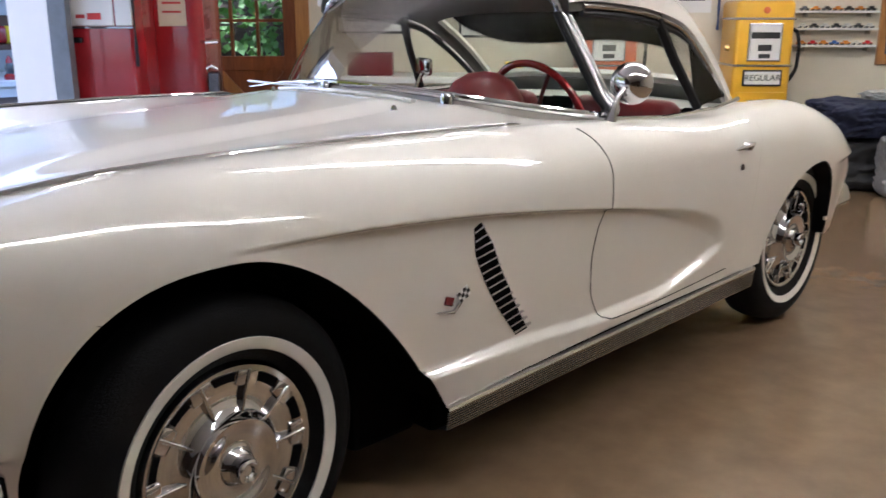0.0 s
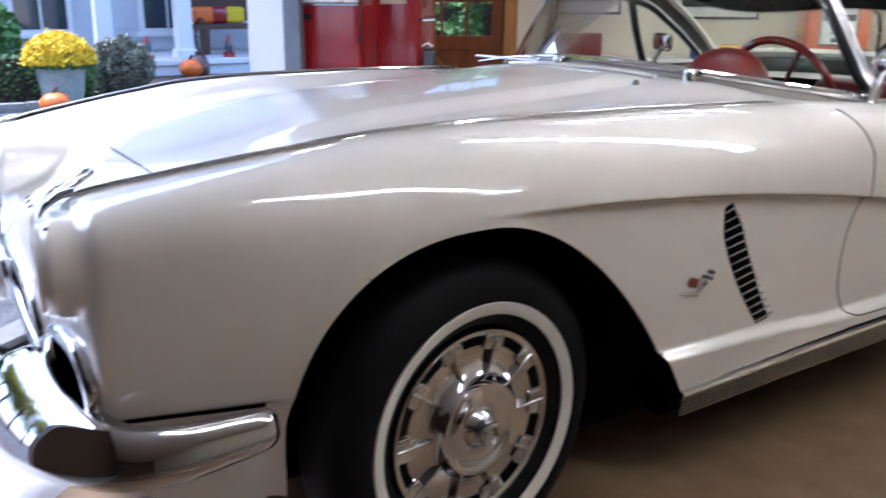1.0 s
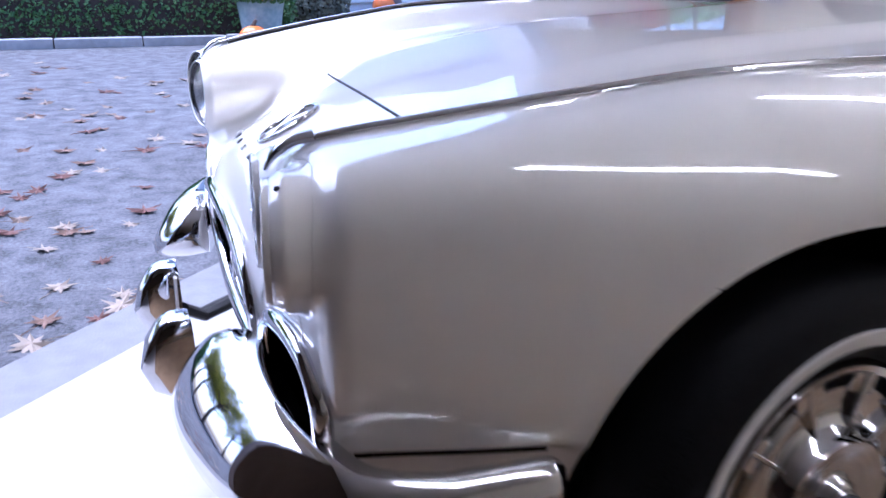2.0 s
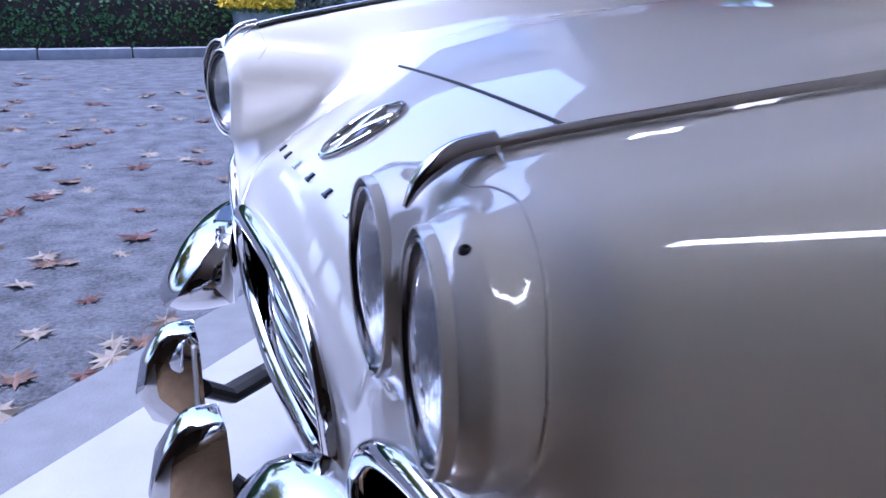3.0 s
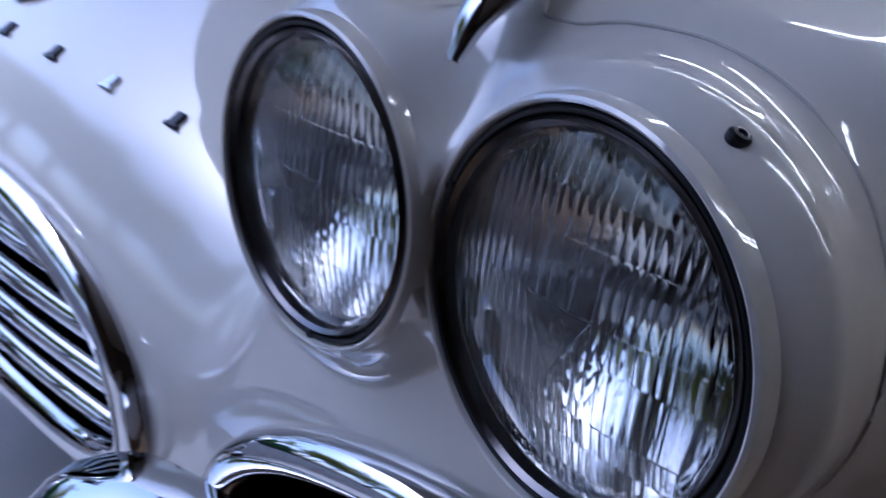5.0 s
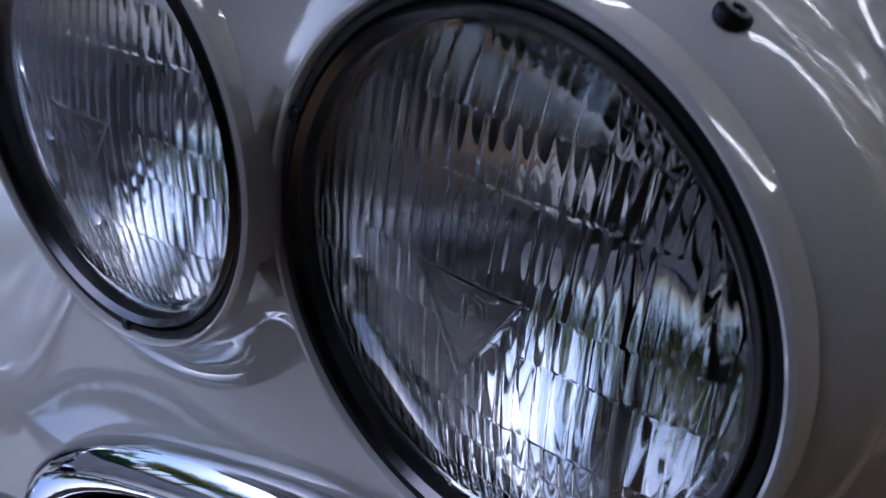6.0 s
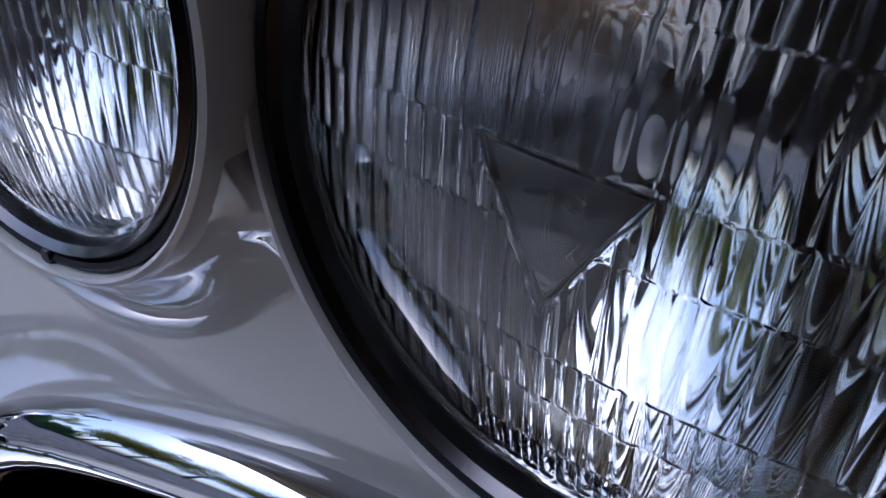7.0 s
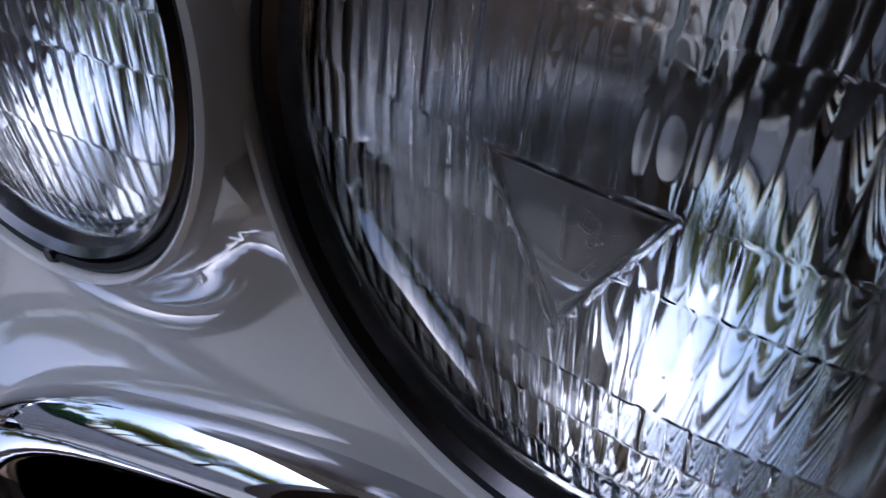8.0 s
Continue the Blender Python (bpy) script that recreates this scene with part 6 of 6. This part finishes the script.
# trees round the yard
def tree(x, y, h, r, seed, material):
    rng = np.random.default_rng(seed)
    t = new("tree")
    tagged(t, "leafy garden tree with early autumn colour", "tree", "yard trees")
    limbs = bmesh.new()
    top = Vector((0.2, 0.1, h * 0.75))
    tube([(0, 0, -0.1), (0.05, 0, h * 0.25), (0.1, 0.05, h * 0.5), top], [0.22, 0.17, 0.12, 0.04], 10, bm=limbs)
    clumps = []
    for k in range(9):
        a = 2 * math.pi * k / 9 + rng.uniform(-0.3, 0.3)
        z0 = h * rng.uniform(0.28, 0.6)
        e = Vector((math.cos(a) * r * rng.uniform(0.5, 0.9), math.sin(a) * r * rng.uniform(0.5, 0.9), z0 + h * rng.uniform(0.12, 0.3)))
        s = Vector((0.07, 0.02, z0))
        tube([s, s.lerp(e, 0.5) + Vector((0, 0, 0.15)), e], [0.08, 0.05, 0.02], 7, bm=limbs)
        clumps.append(np.array(e))
    clumps.append(np.array(top))
    part("trunk", limbs, M_BARK, t, smooth=True)
    vs, fs, off = [], [], 0
    for c in clumps:
        for _ in range(5):
            cc = c + rng.normal(size=3) * r * 0.2
            m = 230
            p = rng.normal(size=(m, 3))
            p /= np.linalg.norm(p, axis=1, keepdims=True)
            v, f = leaves(rng, cc + p * r * 0.28 * rng.uniform(0.5, 1.1, (m, 1)), p, 0.16)
            vs.append(v)
            fs.append(f + off)
            off += len(v)
    tagged(mesh_ob("crown", np.concatenate(vs), np.concatenate(fs), material, False, t), kind="stuff")
    t.matrix_world = pose(x, y, 0)
    return t


grown = [tree(-9, 13, 9, 3.4, 20, M_TREE), tree(-14, 8, 10, 3.7, 21, M_TREE), tree(-11, 19, 11, 4.2, 22, M_TREE)]
for i, (x, y, k) in enumerate(((-16, 2, 1.0), (-15, -4, 1.05), (-11.5, 10.3, 0.85), (-13, 16, 1.2), (-19, 6, 1.2), (-4.5, 27, 0.8))):
    copy_thing(grown[i % 3], pose(x, y, 0, 0, 0, 67 * i) @ Matrix.Scale(k, 4))
bush("shrub", "green shrub outside the wooden door", "shrub", tuple(GAR @ Vector((7.4, 1.4, 0.9))), (1.6, 1.6, 1.0), 9000, 0.10, M_CONIFER, 31, False, 0.25)
bush("shrub", "green shrub outside the wooden door", "shrub", tuple(GAR @ Vector((7.8, -0.6, 1.1))), (1.5, 1.5, 1.2), 9000, 0.10, M_HEDGE, 32, False, 0.25)

# fallen leaves on the driveway
M_LEAF = [mat("dry_leaf_%d" % i, c, 0.8, noise_amt=0.3, scale=60) for i, c in enumerate(((0.15, 0.085, 0.055), (0.20, 0.14, 0.10), (0.12, 0.05, 0.035), (0.25, 0.20, 0.15)))]


def leaf_mesh(seed):
    rng = random.Random(seed)
    me = bpy.data.meshes.new("leaf_blade")
    bm = bmesh.new()
    c = bm.verts.new((0, 0, 0.012))
    n, ring = 20, []
    for k in range(n):
        a = 2 * math.pi * k / n
        lobe = 1.0 if k % 4 == 0 else (0.72 if k % 2 == 0 else 0.42)
        r = 0.075 * lobe * (0.8 + 0.35 * abs(math.cos(a / 2))) * rng.uniform(0.9, 1.1)
        ring.append(bm.verts.new((r * math.cos(a), r * math.sin(a), 0.022 * rng.random() * lobe)))
    for k in range(n):
        bm.faces.new((c, ring[k], ring[(k + 1) % n]))
    tube([(-0.03, 0, 0.006), (-0.12, 0.008, 0.003)], 0.0018, 4, bm=bm)
    bm.to_mesh(me)
    bm.free()
    return me


LM = [leaf_mesh(i) for i in range(4)]
for i, me in enumerate(LM):
    me.materials.append(M_LEAF[i])
random.seed(11)
made = 0
while made < 295:
    u, n = random.uniform(-1.4, 4.2), 1.45 + 6.0 * random.random() ** 1.6
    p = GAR @ Vector((u, n, 0))
    if p.y > KY - 0.1:
        continue
    lf = new("fallen_leaf", LM[made % 4])
    tagged(lf, "dry brown maple leaf lying on the asphalt", "leaf", "fallen leaves")
    lf.matrix_world = pose(p.x, p.y, -0.029, random.uniform(-8, 8), random.uniform(-8, 8), random.uniform(0, 360)) @ Matrix.Scale(random.uniform(0.55, 1.05), 4)
    made += 1


# ================================================================ lamps on the ceiling
M_TUBE = mat("fluorescent_tube", (1.0, 0.89, 0.71), 0.5, emit=10.2)
# the unseen row at 2.99 is added to brighten the garage's far end
for u in (-1.15, 0.92, 2.99):
    for n, half in ((-1.95, 1.21), (-3.87, 0.60)):
        fx = new("ceiling_light")
        tagged(fx, "white twin-tube fluorescent ceiling fitting", "ceiling light", "ceiling lights")
        fx.matrix_world = GAR @ pose(u, n, HC, 0, 0, 90)
        part("housing", boxes((-half - 0.02, half + 0.02, -0.07, 0.07, -0.05, 0.0), bevel=0.008), M_TRIM, fx)
        for dy in (-0.04, 0.04):
            part("tube", tube([(-half, dy, -0.068), (half, dy, -0.068)], 0.0115, 12), M_TUBE, fx, smooth=True)
